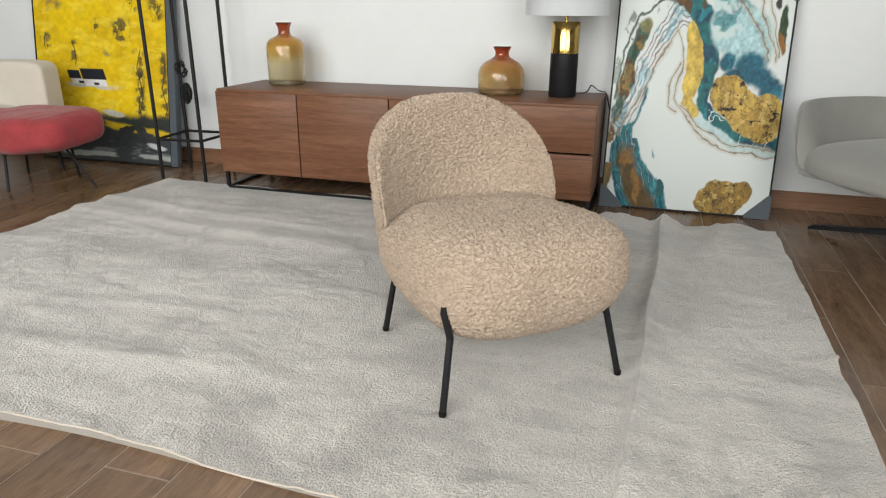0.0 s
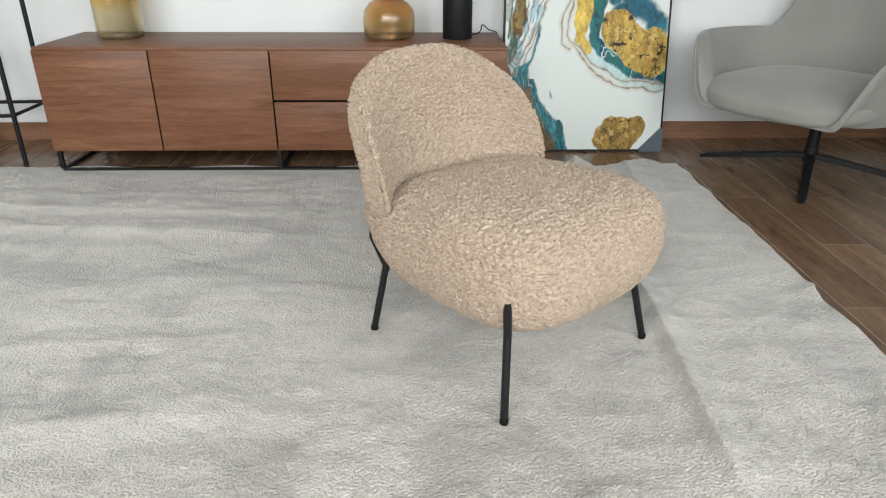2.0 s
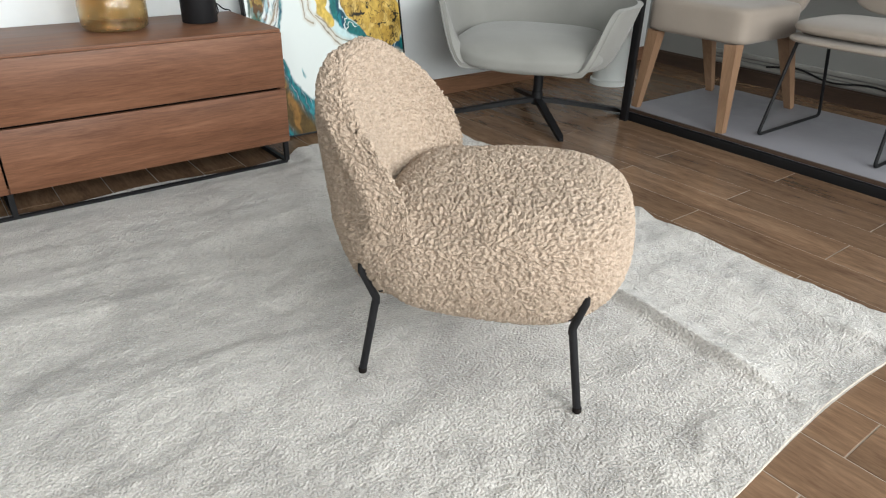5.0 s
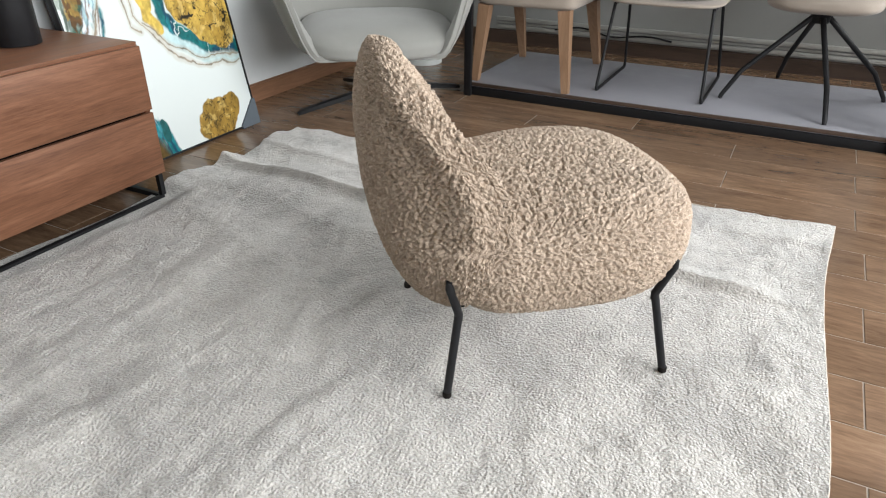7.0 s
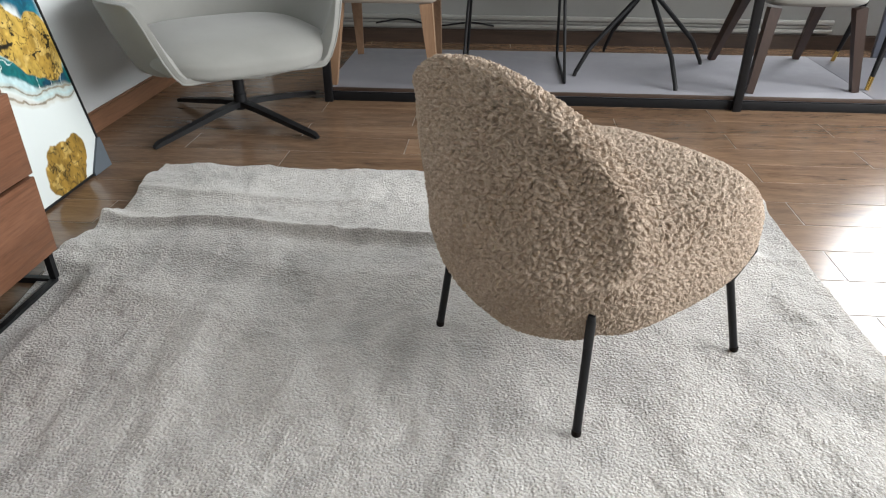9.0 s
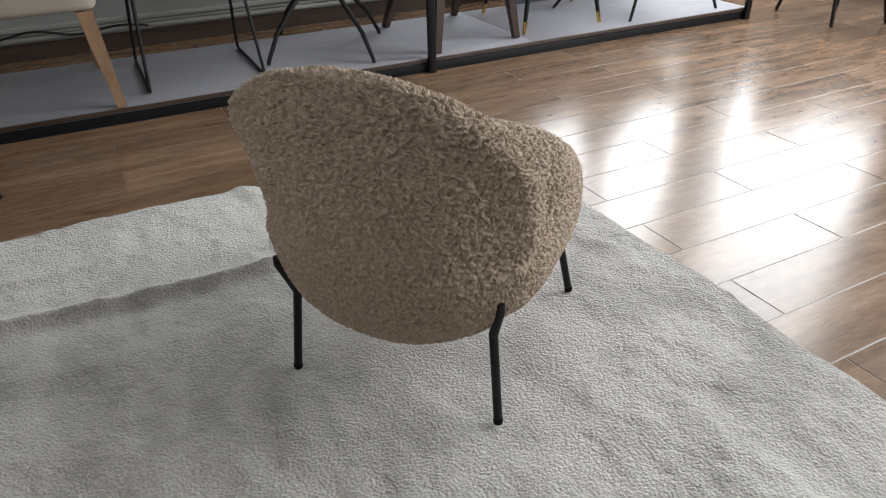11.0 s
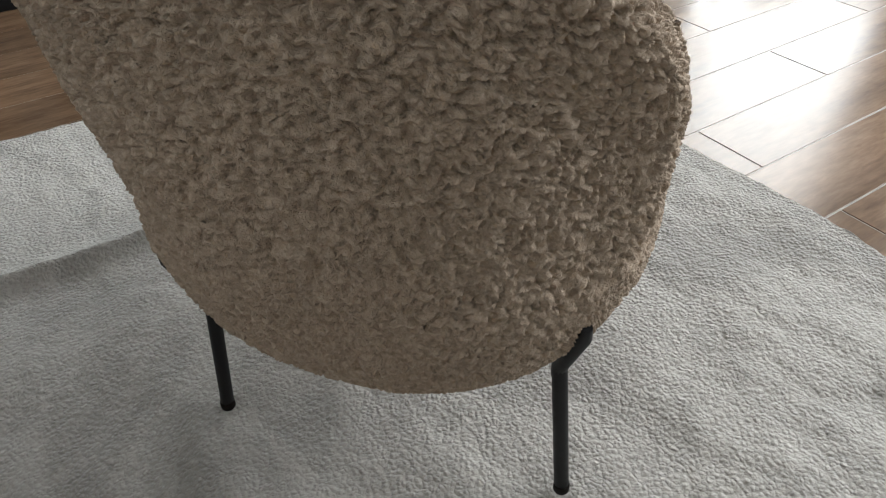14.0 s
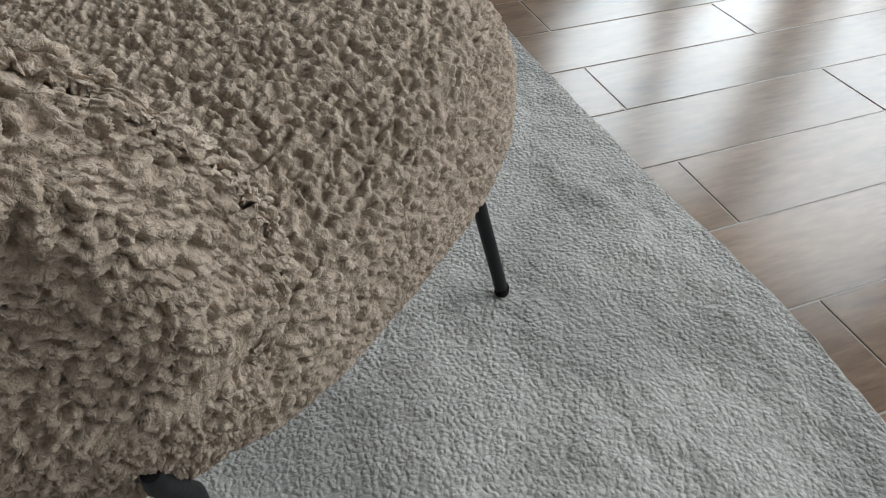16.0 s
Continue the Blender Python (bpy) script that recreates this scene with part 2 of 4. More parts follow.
MAT_COPPER_GLASS = jar_glass("copper_amber_glass", 0.24, [(0.0, (0.40, 0.24, 0.12)), (0.08, (0.84, 0.68, 0.45)), (0.3, (0.90, 0.72, 0.44)), (0.6, (0.86, 0.60, 0.32)), (0.76, (0.66, 0.32, 0.18)), (1.0, (0.52, 0.17, 0.12))])
MAT_TRUNK = plain("white_plastic_trunking", (0.36, 0.355, 0.335), 0.5)
# pale panels; their bluish shade is put into this dark colour
MAT_PARTITION = plain("shaded_partition_panel", (0.13, 0.14, 0.175), 0.6, vary=0.05)
MAT_ALU = plain("grey_window_frame", (0.35, 0.36, 0.37), 0.4)
MAT_PIPE = plain("white_painted_pipe", (0.70, 0.73, 0.71), 0.5, vary=0.05)


# ---- mesh helpers ----
def finish(name, bm, mat, parent=None, label="", smooth=True):
    me = bpy.data.meshes.new(name)
    bm.to_mesh(me)
    bm.free()
    me.materials.append(mat)
    if smooth:
        for p in me.polygons:
            p.use_smooth = True
        me.set_sharp_from_angle(angle=radians(38))
    ob = new(name, me)
    if parent is not None:
        ob.parent = parent
    return tagged(ob, label)


def part(name, bm, mat, parent, label="", smooth=True):
    return finish(name, bm, mat, parent, label, smooth)


def thing(name, m, label, category, group="", kind=""):
    ob = new(name)
    ob.matrix_world = m
    ob.empty_display_size = 0.1
    return tagged(ob, label, category, group, kind)


def box(x0, y0, z0, x1, y1, z1, bevel=0.0, seg=2, bm=None):
    b = bmesh.new()
    bmesh.ops.create_cube(b, size=1.0)
    bmesh.ops.scale(b, vec=(x1 - x0, y1 - y0, z1 - z0), verts=b.verts)
    bmesh.ops.translate(b, vec=((x0 + x1) / 2, (y0 + y1) / 2, (z0 + z1) / 2), verts=b.verts)
    if bevel > 0:
        bmesh.ops.bevel(b, geom=b.edges[:], offset=bevel, segments=seg, profile=0.5, affect="EDGES")
    return b if bm is None else join(bm, b)


def join(a, b):
    me = bpy.data.meshes.new("join")
    b.to_mesh(me)
    b.free()
    a.from_mesh(me)
    bpy.data.meshes.remove(me)
    return a


def tube(points, radius, sides=12, bm=None, flat=1.0, square=False):
    """A rod along points; radius may be a number or one for each point. flat squeezes it across."""
    b = bmesh.new()
    pts = [Vector(p) for p in points]
    rads = [radius] * len(pts) if isinstance(radius, (int, float)) else list(radius)
    rings, ref = [], None
    n = 4 if square else sides
    for i, p in enumerate(pts):
        a = (pts[i] - pts[i - 1]).normalized() if i else (pts[1] - pts[0]).normalized()
        c = (pts[i + 1] - pts[i]).normalized() if i + 1 < len(pts) else a
        d = (a + c).normalized()
        if ref is None:
            ref = Vector((0, 0, 1)) if abs(d.z) < 0.9 else Vector((1, 0, 0))
        side = d.cross(ref).normalized()
        up = side.cross(d).normalized()
        ref = up
        k = 1 / max(0.3, a.dot(d))
        off = math.pi / 4 if square else 0
        r = rads[i] * (1.414 if square else 1)
        rings.append([b.verts.new(p + side * (math.cos(off + 2 * math.pi * j / n) * r * k) + up * (math.sin(off + 2 * math.pi * j / n) * r * flat)) for j in range(n)])
    for r0, r1 in zip(rings, rings[1:]):
        for j in range(n):
            b.faces.new((r0[j], r0[(j + 1) % n], r1[(j + 1) % n], r1[j]))
    b.faces.new(rings[0][::-1])
    b.faces.new(rings[-1])
    bmesh.ops.recalc_face_normals(b, faces=b.faces[:])
    return b if bm is None else join(bm, b)


def bend(points, radius, seg=6):
    """The points of a line with its inner corners rounded."""
    pts = [Vector(p) for p in points]
    out = [pts[0]]
    for a, p, c in zip(pts, pts[1:], pts[2:]):
        u, w = (a - p).normalized(), (c - p).normalized()
        r = min(radius, (a - p).length * 0.45, (c - p).length * 0.45)
        q0, q1 = p + u * r, p + w * r
        for i in range(seg + 1):
            t = i / seg
            out.append(q0 * (1 - t) ** 2 + p * 2 * t * (1 - t) + q1 * t * t)
    return out + [pts[-1]]


def lathe(profile, sides=40, bm=None, cap=True):
    """A turned body from (radius, height) pairs."""
    b = bmesh.new()
    rings = [[b.verts.new((r * math.cos(2 * math.pi * j / sides), r * math.sin(2 * math.pi * j / sides), z)) for j in range(sides)] for r, z in profile]
    for r0, r1 in zip(rings, rings[1:]):
        for j in range(sides):
            b.faces.new((r0[j], r0[(j + 1) % sides], r1[(j + 1) % sides], r1[j]))
    if cap:
        b.faces.new(rings[0][::-1])
        b.faces.new(rings[-1])
    bmesh.ops.recalc_face_normals(b, faces=b.faces[:])
    return b if bm is None else join(bm, b)


def cube_sphere(n):
    """Unit directions of an evenly divided sphere and its faces, as arrays."""
    lin = np.tan(np.linspace(-1, 1, n + 1) * math.pi / 4)
    u, v = np.meshgrid(lin, lin, indexing="ij")
    one = np.ones_like(u)
    sides = [(one, u, v), (-one, v, u), (v, one, u), (u, -one, v), (u, v, one), (v, u, -one)]
    dirs = np.concatenate([np.stack([c.ravel() for c in sd], 1) for sd in sides])
    dirs /= np.linalg.norm(dirs, axis=1)[:, None]
    i, j = np.meshgrid(np.arange(n), np.arange(n), indexing="ij")
    q = (i * (n + 1) + j).ravel()
    quad = np.stack([q, q + n + 1, q + n + 2, q + 1], 1)
    faces = np.concatenate([quad + k * (n + 1) ** 2 for k in range(6)])
    key = np.round(dirs * 1e5).astype(np.int64)
    _, first, inv = np.unique(key, axis=0, return_index=True, return_inverse=True)
    return dirs[first], inv.ravel()[faces]


def mesh_object(name, verts, faces, mat, parent=None, label="", smooth=True):
    me = bpy.data.meshes.new(name)
    me.from_pydata(verts.tolist() if hasattr(verts, "tolist") else verts, [], faces.tolist() if hasattr(faces, "tolist") else faces)
    me.materials.append(mat)
    if smooth:
        me.shade_smooth()
    me.update()
    ob = new(name, me)
    if parent is not None:
        ob.parent = parent
    return tagged(ob, label)


def vertex_normals(verts, faces):
    a, b, c, d = (verts[faces[:, k]] for k in range(4))
    fn = np.cross(c - a, d - b)
    vn = np.zeros_like(verts)
    for k in range(4):
        np.add.at(vn, faces[:, k], fn)
    return vn / np.maximum(np.linalg.norm(vn, axis=1), 1e-12)[:, None]


def smoothstep(a, b, x):
    t = np.clip((x - a) / (b - a), 0, 1)
    return t * t * (3 - 2 * t)

def value_noise(u, v, scale, seed, octaves=4):
    rng = np.random.RandomState(seed)
    total, amp, norm = 0, 1.0, 0
    for _ in range(octaves):
        g = rng.rand(64, 64)
        x, y = u * scale + 20, v * scale + 20
        i, j = np.floor(x).astype(int), np.floor(y).astype(int)
        a, b = x - i, y - j
        a, b = a * a * (3 - 2 * a), b * b * (3 - 2 * b)
        i0, j0, i1, j1 = i % 64, j % 64, (i + 1) % 64, (j + 1) % 64
        total = total + amp * ((g[i0, j0] * (1 - a) + g[i1, j0] * a) * (1 - b) + (g[i0, j1] * (1 - a) + g[i1, j1] * a) * b)
        norm, amp, scale = norm + amp, amp * 0.5, scale * 2
    return total / norm


# ---- structure ----
def structure(name, bm, mat, label, category):
    return tagged(finish(name, bm, mat, None, "", False), label, category, "", "structure")


def pierced(x0, y0, x1, y1, along, openings, z0, z1):
    """A wall with openings from z0 to z1; along: the axis in which it runs."""
    bm = box(x0, y0, -0.05, x1, y1, z0)
    box(x0, y0, z1, x1, y1, HIGH, bm=bm)
    ends = [(x0, x1), (y0, y1)][along]
    cuts = [ends[0]] + [e for w in openings for e in w] + [ends[1]]
    for a, b in zip(cuts[0::2], cuts[1::2]):
        if along == 0:
            box(a, y0, z0, b, y1, z1, bm=bm)
        else:
            box(x0, a, z0, x1, b, z1, bm=bm)
    return bm


structure("wall_north", box(WEST - 0.15, NORTH, -0.05, EAST + 0.15, NORTH + 0.15, HIGH), MAT_WALL, "white painted plaster wall behind the sideboard", "wall")
structure("wall_east", pierced(EAST, SOUTH, EAST + 0.15, NORTH, 1, EAST_WINDOWS, 0.95, 3.4), MAT_WALL_EAST, "greyish white wall behind the chair platform, colour darkened for shade", "wall")
structure("wall_west", box(WEST - 0.15, SOUTH - 0.15, -0.05, WEST, NORTH, HIGH), MAT_WALL_GREY, "unseen far side wall, dark grey to cut bounced light", "wall")
structure("ceiling", box(WEST - 0.15, SOUTH - 0.15, HIGH, EAST + 0.15, NORTH + 0.15, HIGH + 0.12), MAT_CEILING, "unseen flat ceiling, dark grey to cut bounced light", "ceiling")
structure("wall_south", pierced(WEST - 0.15, SOUTH - 0.15, EAST + 0.15, SOUTH, 0, SOUTH_WINDOWS, SILL, HEAD), MAT_WALL_GREY, "unseen wall with tall windows, dark grey to cut bounced light", "wall")
spots = [(pose((a + b) / 2, SOUTH - 0.09, SILL), (b - a) / 2, HEAD - SILL) for a, b in SOUTH_WINDOWS]
spots += [(pose(EAST + 0.09, (a + b) / 2, 0.95, 0, 0, 90), (b - a) / 2, 3.4 - 0.95) for a, b in EAST_WINDOWS]
for k, (m, half, h) in enumerate(spots):
    w = tagged(thing(f"window_{k + 1}", m, "tall window with a grey metal frame", "window"), kind="structure")
    fr = box(-half + 0.003, -0.03, 0.003, -half + 0.06, 0.03, h - 0.003, 0.004)
    box(half - 0.06, -0.03, 0.003, half - 0.003, 0.03, h - 0.003, 0.004, bm=fr)
    box(-half + 0.06, -0.03, 0.003, half - 0.06, 0.03, 0.06, 0.004, bm=fr)
    box(-half + 0.06, -0.03, h - 0.06, half - 0.06, 0.03, h - 0.003, 0.004, bm=fr)
    part("window_frame", fr, MAT_ALU, w)

structure("floor", box(WEST, SOUTH, -0.06, EAST, NORTH, -0.0014), MAT_UNDER, "brown oak laminate plank floor, slightly worn and glossy", "floor")
floor = bpy.data.objects["floor"]


def skirting(name, x0, y0, x1, y1, parent_label, mat):
    bm = box(x0, y0, 0.0, x1, y1, 0.085, 0.0)
    top = box(x0 + (0.004 if x1 - x0 < 0.1 else 0), y0 + (0.004 if y1 - y0 < 0.1 else 0), 0.085, x1, y1, 0.094, 0.002)
    return structure(name, join(bm, top), mat, parent_label, "baseboard")


skirting("baseboard_north", WEST, NORTH - 0.016, EAST, NORTH - 0.001, "reddish-brown wooden baseboard along the white wall", MAT_BASEBOARD)
skirting("baseboard_east", EAST - 0.016, SOUTH, EAST - 0.001, NORTH - 0.016, "dark brown wooden baseboard behind the platform", MAT_EDGE)
trunk = thing("cable_trunking", pose(EAST - 0.001, 0, 0), "white plastic cable trunking on the wall above the baseboard", "cable trunking", kind="structure")
for z0, z1, dep in ((0.105, 0.128, 0.018), (0.136, 0.15, 0.012), (0.158, 0.185, 0.02)):
    part("trunk", box(-dep, 0.1, z0, 0, 3.55, z1, 0.003), MAT_TRUNK, trunk)
part("cable", tube(bend([(-0.03, 3.1, 0.13), (-0.05, 2.9, 0.17), (-0.03, 2.7, 0.11), (-0.05, 2.45, 0.15), (-0.025, 2.3, 0.12)], 0.08), 0.006, 8), MAT_BLACK, trunk, "loose dark cable")
pipe = thing("round_pillar", pose(2.34, 3.72, 0), "round pale painted pillar in the corner", "pillar", kind="structure")
part("shaft", lathe([(0.105, 0), (0.105, HIGH)], 36), MAT_PIPE, pipe)
part("base_ring", lathe([(0.118, 0.0), (0.118, 0.03), (0.106, 0.036)], 36), MAT_PIPE, pipe)
part_wall = thing("partition", pose(2.66, 0.05, 0), "pale grey panels closing the platform's back, darkened for shade", "partition", kind="structure")
for k in range(2):
    part("panel", box(0, -0.62 * (k + 1) + 0.004, 0.0, 0.03, -0.62 * k - 0.004, 0.95, 0.004), MAT_PARTITION, part_wall)


# ---- teddy lounge chair ----
CHAIR = pose(-0.171, 2.027, 0.012, 0, 0, -48.77)


def curls(verts, normals, amount, seed, flat):
    """Pushes a dense mesh out into the short curled tufts of fleece; flat: how far they lie down in rows."""
    out = np.empty(len(verts))
    off = Vector((seed * 3.1, seed * 1.7, seed * 0.9))
    for k, p in enumerate(verts):
        v = Vector(p) + off
        q = v + noise.noise_vector(v * 55) * 0.007 + noise.noise_vector(v * 190) * 0.0014
        q.z *= flat
        d = noise.voronoi(q * 105)[0]
        e = min(1.0, (d[1] - d[0]) / 0.40)
        n = max(0.0, min(1.0, (noise.noise(q * 112) + 0.34) / 0.52))
        out[k] = 0.62 * n * n * (3 - 2 * n) + 0.48 * e * (2 - e) + 0.16 * noise.noise(q * 230) + 0.16 * noise.noise(v * 24)
    return verts + normals * ((out - 0.80) * amount)[:, None]


def seat_shape(n):
    d, faces = cube_sphere(n)
    e1, e2 = np.where(d[:, 0] > 0, 3.1, 5.0), 3.9
    r = (np.abs(d[:, 0]) ** e1 + np.abs(d[:, 1]) ** e1) ** (e2 / e1) + np.abs(d[:, 2]) ** e2
    x, y, z = (d / (r ** (1 / e2))[:, None]).T
    wide = 1 - 0.25 * np.clip(-z, 0, 1) ** 1.55
    fx = 0.025 + np.where(x > 0, 0.320, 0.285) * x * wide
    sy = 0.317 * y * wide * (1 - 0.05 * np.clip(-x, 0, 1))
    zz = 0.318 + np.where(z > 0, 0.142, 0.172) * z + 0.008 * x * np.clip(z, 0, 1)
    sy = sy * (1 + smoothstep(0.08, -0.13, fx) * (0.018 - 0.16 * smoothstep(0.385, 0.418, zz)))
    return np.stack([fx, sy, zz], 1), faces


BACK_W, BACK_Z, BACK_UP, BACK_DOWN = 0.304, 0.515, 0.225, 0.355


def soft(x, k=0.045):
    """A ramp with a rounded start."""
    return k * np.log1p(np.exp(np.clip(x / k, -40, 40)))


def back_outline(z):
    q = np.clip(np.where(z > BACK_Z, (z - BACK_Z) / BACK_UP, (BACK_Z - z) / BACK_DOWN), 0, 1)
    e = np.where(z > BACK_Z, 2.32, 2.74)
    return np.maximum(BACK_W * (1 - q ** e) ** (1 / e), 0.10)


def back_shape(n):
    """A leaning egg-shaped pad whose rim comes forward round the sitter, most at the foot."""
    d, faces = cube_sphere(n)
    rho = np.sqrt(d[:, 1] ** 2 + d[:, 2] ** 2)
    ang = np.arctan2(d[:, 2], d[:, 1])
    c, s = np.cos(ang), np.sin(ang)
    e = np.where(s > 0, 2.32, 2.74)
    k = 1 / (np.abs(c) ** e + np.abs(s) ** e) ** (1 / e)
    ring = 1 - (1 - np.arcsin(np.clip(rho, 0, 1)) / (math.pi / 2)) ** 2.2
    thick = np.sign(d[:, 0]) * np.clip(1 - ring ** 3.23, 0, 1) ** 0.4
    sy = BACK_W * k * c * ring
    z = BACK_Z + np.where(s > 0, BACK_UP, BACK_DOWN) * k * s * ring
    t = (z - 0.5) / 0.25
    mid = -0.344 - 0.023 * t + 0.032 * t * t
    rim = -0.1307 - 0.97 * soft(z - 0.506) - 0.05 * smoothstep(0.405, 0.36, z) - 0.03 * smoothstep(0.36, 0.2, z)
    fx = mid + (rim - mid) * np.clip(np.abs(sy) / back_outline(z), 0, 1) ** 2.5 + thick * (0.058 + 0.008 * np.clip(-t, 0, 1))
    # the side rims turn inwards with a thick rounded edge
    side = smoothstep(0.3, 0.7, np.abs(c)) * smoothstep(0.33, 0.42, z)
    roll = np.where(d[:, 0] < 0, 0.020, 0.0) * np.exp(-((ring - 0.91) / 0.070) ** 2)
    sy = sy * (1 - 0.056 * side * ring ** 10) + np.sign(c) * side * roll
    return np.stack([fx, sy, z], 1), faces


FINE = 256
lounge = thing("lounge_chair", CHAIR, "beige curly teddy-fleece lounge chair with slim black metal legs", "chair")
for nm, shape, amount, seed, flat in (("seat", seat_shape, 0.0086, 1, 1.25), ("backrest", back_shape, 0.0092, 5, 1.5)):
    v, f = shape(FINE)
    v = curls(v, vertex_normals(v, f), amount, seed, flat)
    mesh_object(nm, v, f, MAT_TEDDY, lounge).matrix_basis = pose(0, 0.012 if nm == "seat" else -0.002, 0, 0, 0, -1.5)
for foot, knee, top in (
    ((0.258, -0.274), (0.226, -0.240), (0.241, -0.262)),
    ((0.268, 0.274), (0.232, 0.240), (0.248, 0.262)),
    ((-0.263, -0.243), (-0.232, -0.219), (-0.254, -0.236)),
    ((-0.260, 0.242), (-0.236, 0.230), (-0.257, 0.246)),
):
    leg = part("leg", tube([(*foot, 0.0), (*foot, 0.006), (*knee, 0.20)], [0.0085, 0.0095, 0.0095], 14), MAT_BLACK, lounge)
    part("bracket", tube([(*knee, 0.188), (*knee, 0.205), (top[0] * 1.015, top[1] * 1.015, 0.285), (top[0] * 1.02, top[1] * 1.02, 0.302)], [0.0095, 0.0098, 0.0095, 0.007], 12), MAT_BLACK, leg)
    part("foot_cap", lathe([(0.0095, 0), (0.0105, 0.002), (0.0105, 0.012), (0.0098, 0.014)], 14), MAT_GAP, leg).location = (*foot, 0)
    part("mount_plate", box(-0.05, -0.008, -0.003, -0.006, 0.008, 0.003, 0.0015), MAT_BLACK, leg).matrix_basis = pose(knee[0], knee[1], 0.222, 0, 0, math.degrees(math.atan2(knee[1], knee[0])))


# ---- rug ----
RX0, RX1, RY0, RY1 = -2.60, 0.846, 1.305, 3.56


def rug_height(x, y):
    h = 0.012 + 0.006 * np.sin(x * 2.1 + y * 0.7) * np.sin(y * 1.9 - x * 0.8)
    u, v = x * 0.5 + 2, y * 0.5 + 1
    h = h + 0.026 * (value_noise(u * 1.0, v * 1.4, 5, 11, 3) - 0.5) + 0.020 * (value_noise(u * 0.6, v * 1.3, 14, 12, 3) - 0.5) + 0.009 * (value_noise(u, v, 42, 13, 3) - 0.5) + 0.0034 * (value_noise(u, v, 118, 14, 2) - 0.5)
    near = np.exp(-(((x + 0.2) / 0.34) ** 2 + ((y - 2.03) / 0.36) ** 2))
    def fold(u, centre, width, high):
        d = u - centre
        return high * np.exp(-np.abs(np.where(d > 0, d / (1.7 * width), d / (0.6 * width))) ** 1.5)
    line = 0.255 + 0.04 * (y - 1.6) + 0.006 * np.sin(y * 7)
    h = h + fold(x - line, 0.0, 0.028, 0.042) * (0.85 + 0.15 * np.sin(y * 3.1)) * smoothstep(1.28, 1.6, y)
    h = h + fold(x - 0.10 * (y - 2.9) - 0.02 * np.sin(y * 8 + 1), 0.09, 0.09, 0.016) * smoothstep(2.15, 2.5, y)
    h = h + fold(x - 0.25 * (y - 2.9) - 0.03 * np.sin(y * 6), -0.19, 0.10, 0.014) * smoothstep(2.5, 2.9, y)
    h = h + fold(x + 0.05 * np.sin(y * 2.3 + 1), 0.60, 0.042, 0.020) * (0.5 + 0.5 * np.sin(y * 2.2))
    h = h + fold(x + 0.04 * np.sin(y * 3.3), -0.45, 0.12, 0.013) * smoothstep(2.4, 2.9, y)
    h = h + fold(y - 0.08 * np.sin(x * 1.6), 3.02, 0.06, 0.015) * smoothstep(0.1, -0.6, x)
    h = h + fold(y + 0.10 * x, 2.62, 0.06, 0.017) * smoothstep(-0.5, -1.1, x)
    h = h + fold(y - 0.12 * x, 2.15, 0.06, 0.015) * smoothstep(-0.6, -1.2, x)
    h = h + fold(y - 0.05 * x, 1.72, 0.06, 0.015) * smoothstep(-0.5, -1.0, x)
    h = h + 0.022 * smoothstep(RY1 - 0.12, RY1, y) * np.clip(np.sin(x * 19 + 1.0), 0, 1) * smoothstep(-0.05, 0.2, x)
    h = h + 0.022 * smoothstep(RX1 - 0.16, RX1, x) * np.exp(-((y - 2.27) / 0.05) ** 2)
    h = h + 0.014 * smoothstep(RY0 + 0.10, RY0, y) * np.clip(np.sin(x * 4.3 + 0.6), 0, 1)
    under = smoothstep(-2.15, -2.10, x) * smoothstep(0.06, 0.0, x) * smoothstep(3.40, 3.48, y)
    h = h * (1 - 0.7 * near) + 0.012 * 0.7 * near
    return np.clip(h, 0.004, 0.075) * (1 - under) + 0.008 * under


def rug_xy(u, v):
    x, y = RX0 + (RX1 - RX0) * u, RY0 + (RY1 - RY0) * v
    x = x + (0.004 * np.sin(y * 7) - 0.012 * smoothstep(2.30, 2.26, y)) * smoothstep(0.96, 1.0, u) - 0.10 * (1 - u) * (v < 2) * (0.35 - v) * smoothstep(0.05, 0.0, u)
    y = y + 0.016 * np.sin(x * 9 + 0.6) * smoothstep(0.95, 1.0, v) + 0.014 * np.sin(x * 4.6) * smoothstep(0.05, 0.0, v)
    return x, y


rug = thing("rug", pose(0, 0, 0), "large pale grey short-pile rug with folds and a cream bound edge", "rug")
nu, nv = 760, 500
uu, vv = np.meshgrid(np.linspace(0, 1, nu + 1), np.linspace(0, 1, nv + 1), indexing="ij")
rx, ry = rug_xy(uu, vv)
rz = rug_height(rx, ry)
q = (np.arange(nu)[:, None] * (nv + 1) + np.arange(nv)[None, :]).ravel()
top = np.stack([rx.ravel(), ry.ravel(), rz.ravel()], 1)
quads = np.stack([q, q + nv + 1, q + nv + 2, q + 1], 1)
mesh_object("rug_top", top, quads, MAT_RUG, rug)
tt = np.linspace(0, 1, 400)
ring = [(t, 0.0) for t in tt] + [(1.0, t) for t in tt[1:]] + [(t, 1.0) for t in tt[::-1][1:]] + [(0.0, t) for t in tt[::-1][1:-1]]
bx, by = rug_xy(np.array([r[0] for r in ring]), np.array([r[1] for r in ring]))
bz = rug_height(bx, by)
loop = [(x, y, max(0.005, z - 0.003)) for x, y, z in zip(bx, by, bz)]
part("binding", tube(loop + [loop[0]], 0.0026, 8), MAT_HEM, rug, "cream stitched binding")
skirt_v = [(x, y, z - 0.001) for x, y, z in zip(bx, by, bz)] + [(x, y, 0.001) for x, y in zip(bx, by)]
nb = len(bx)
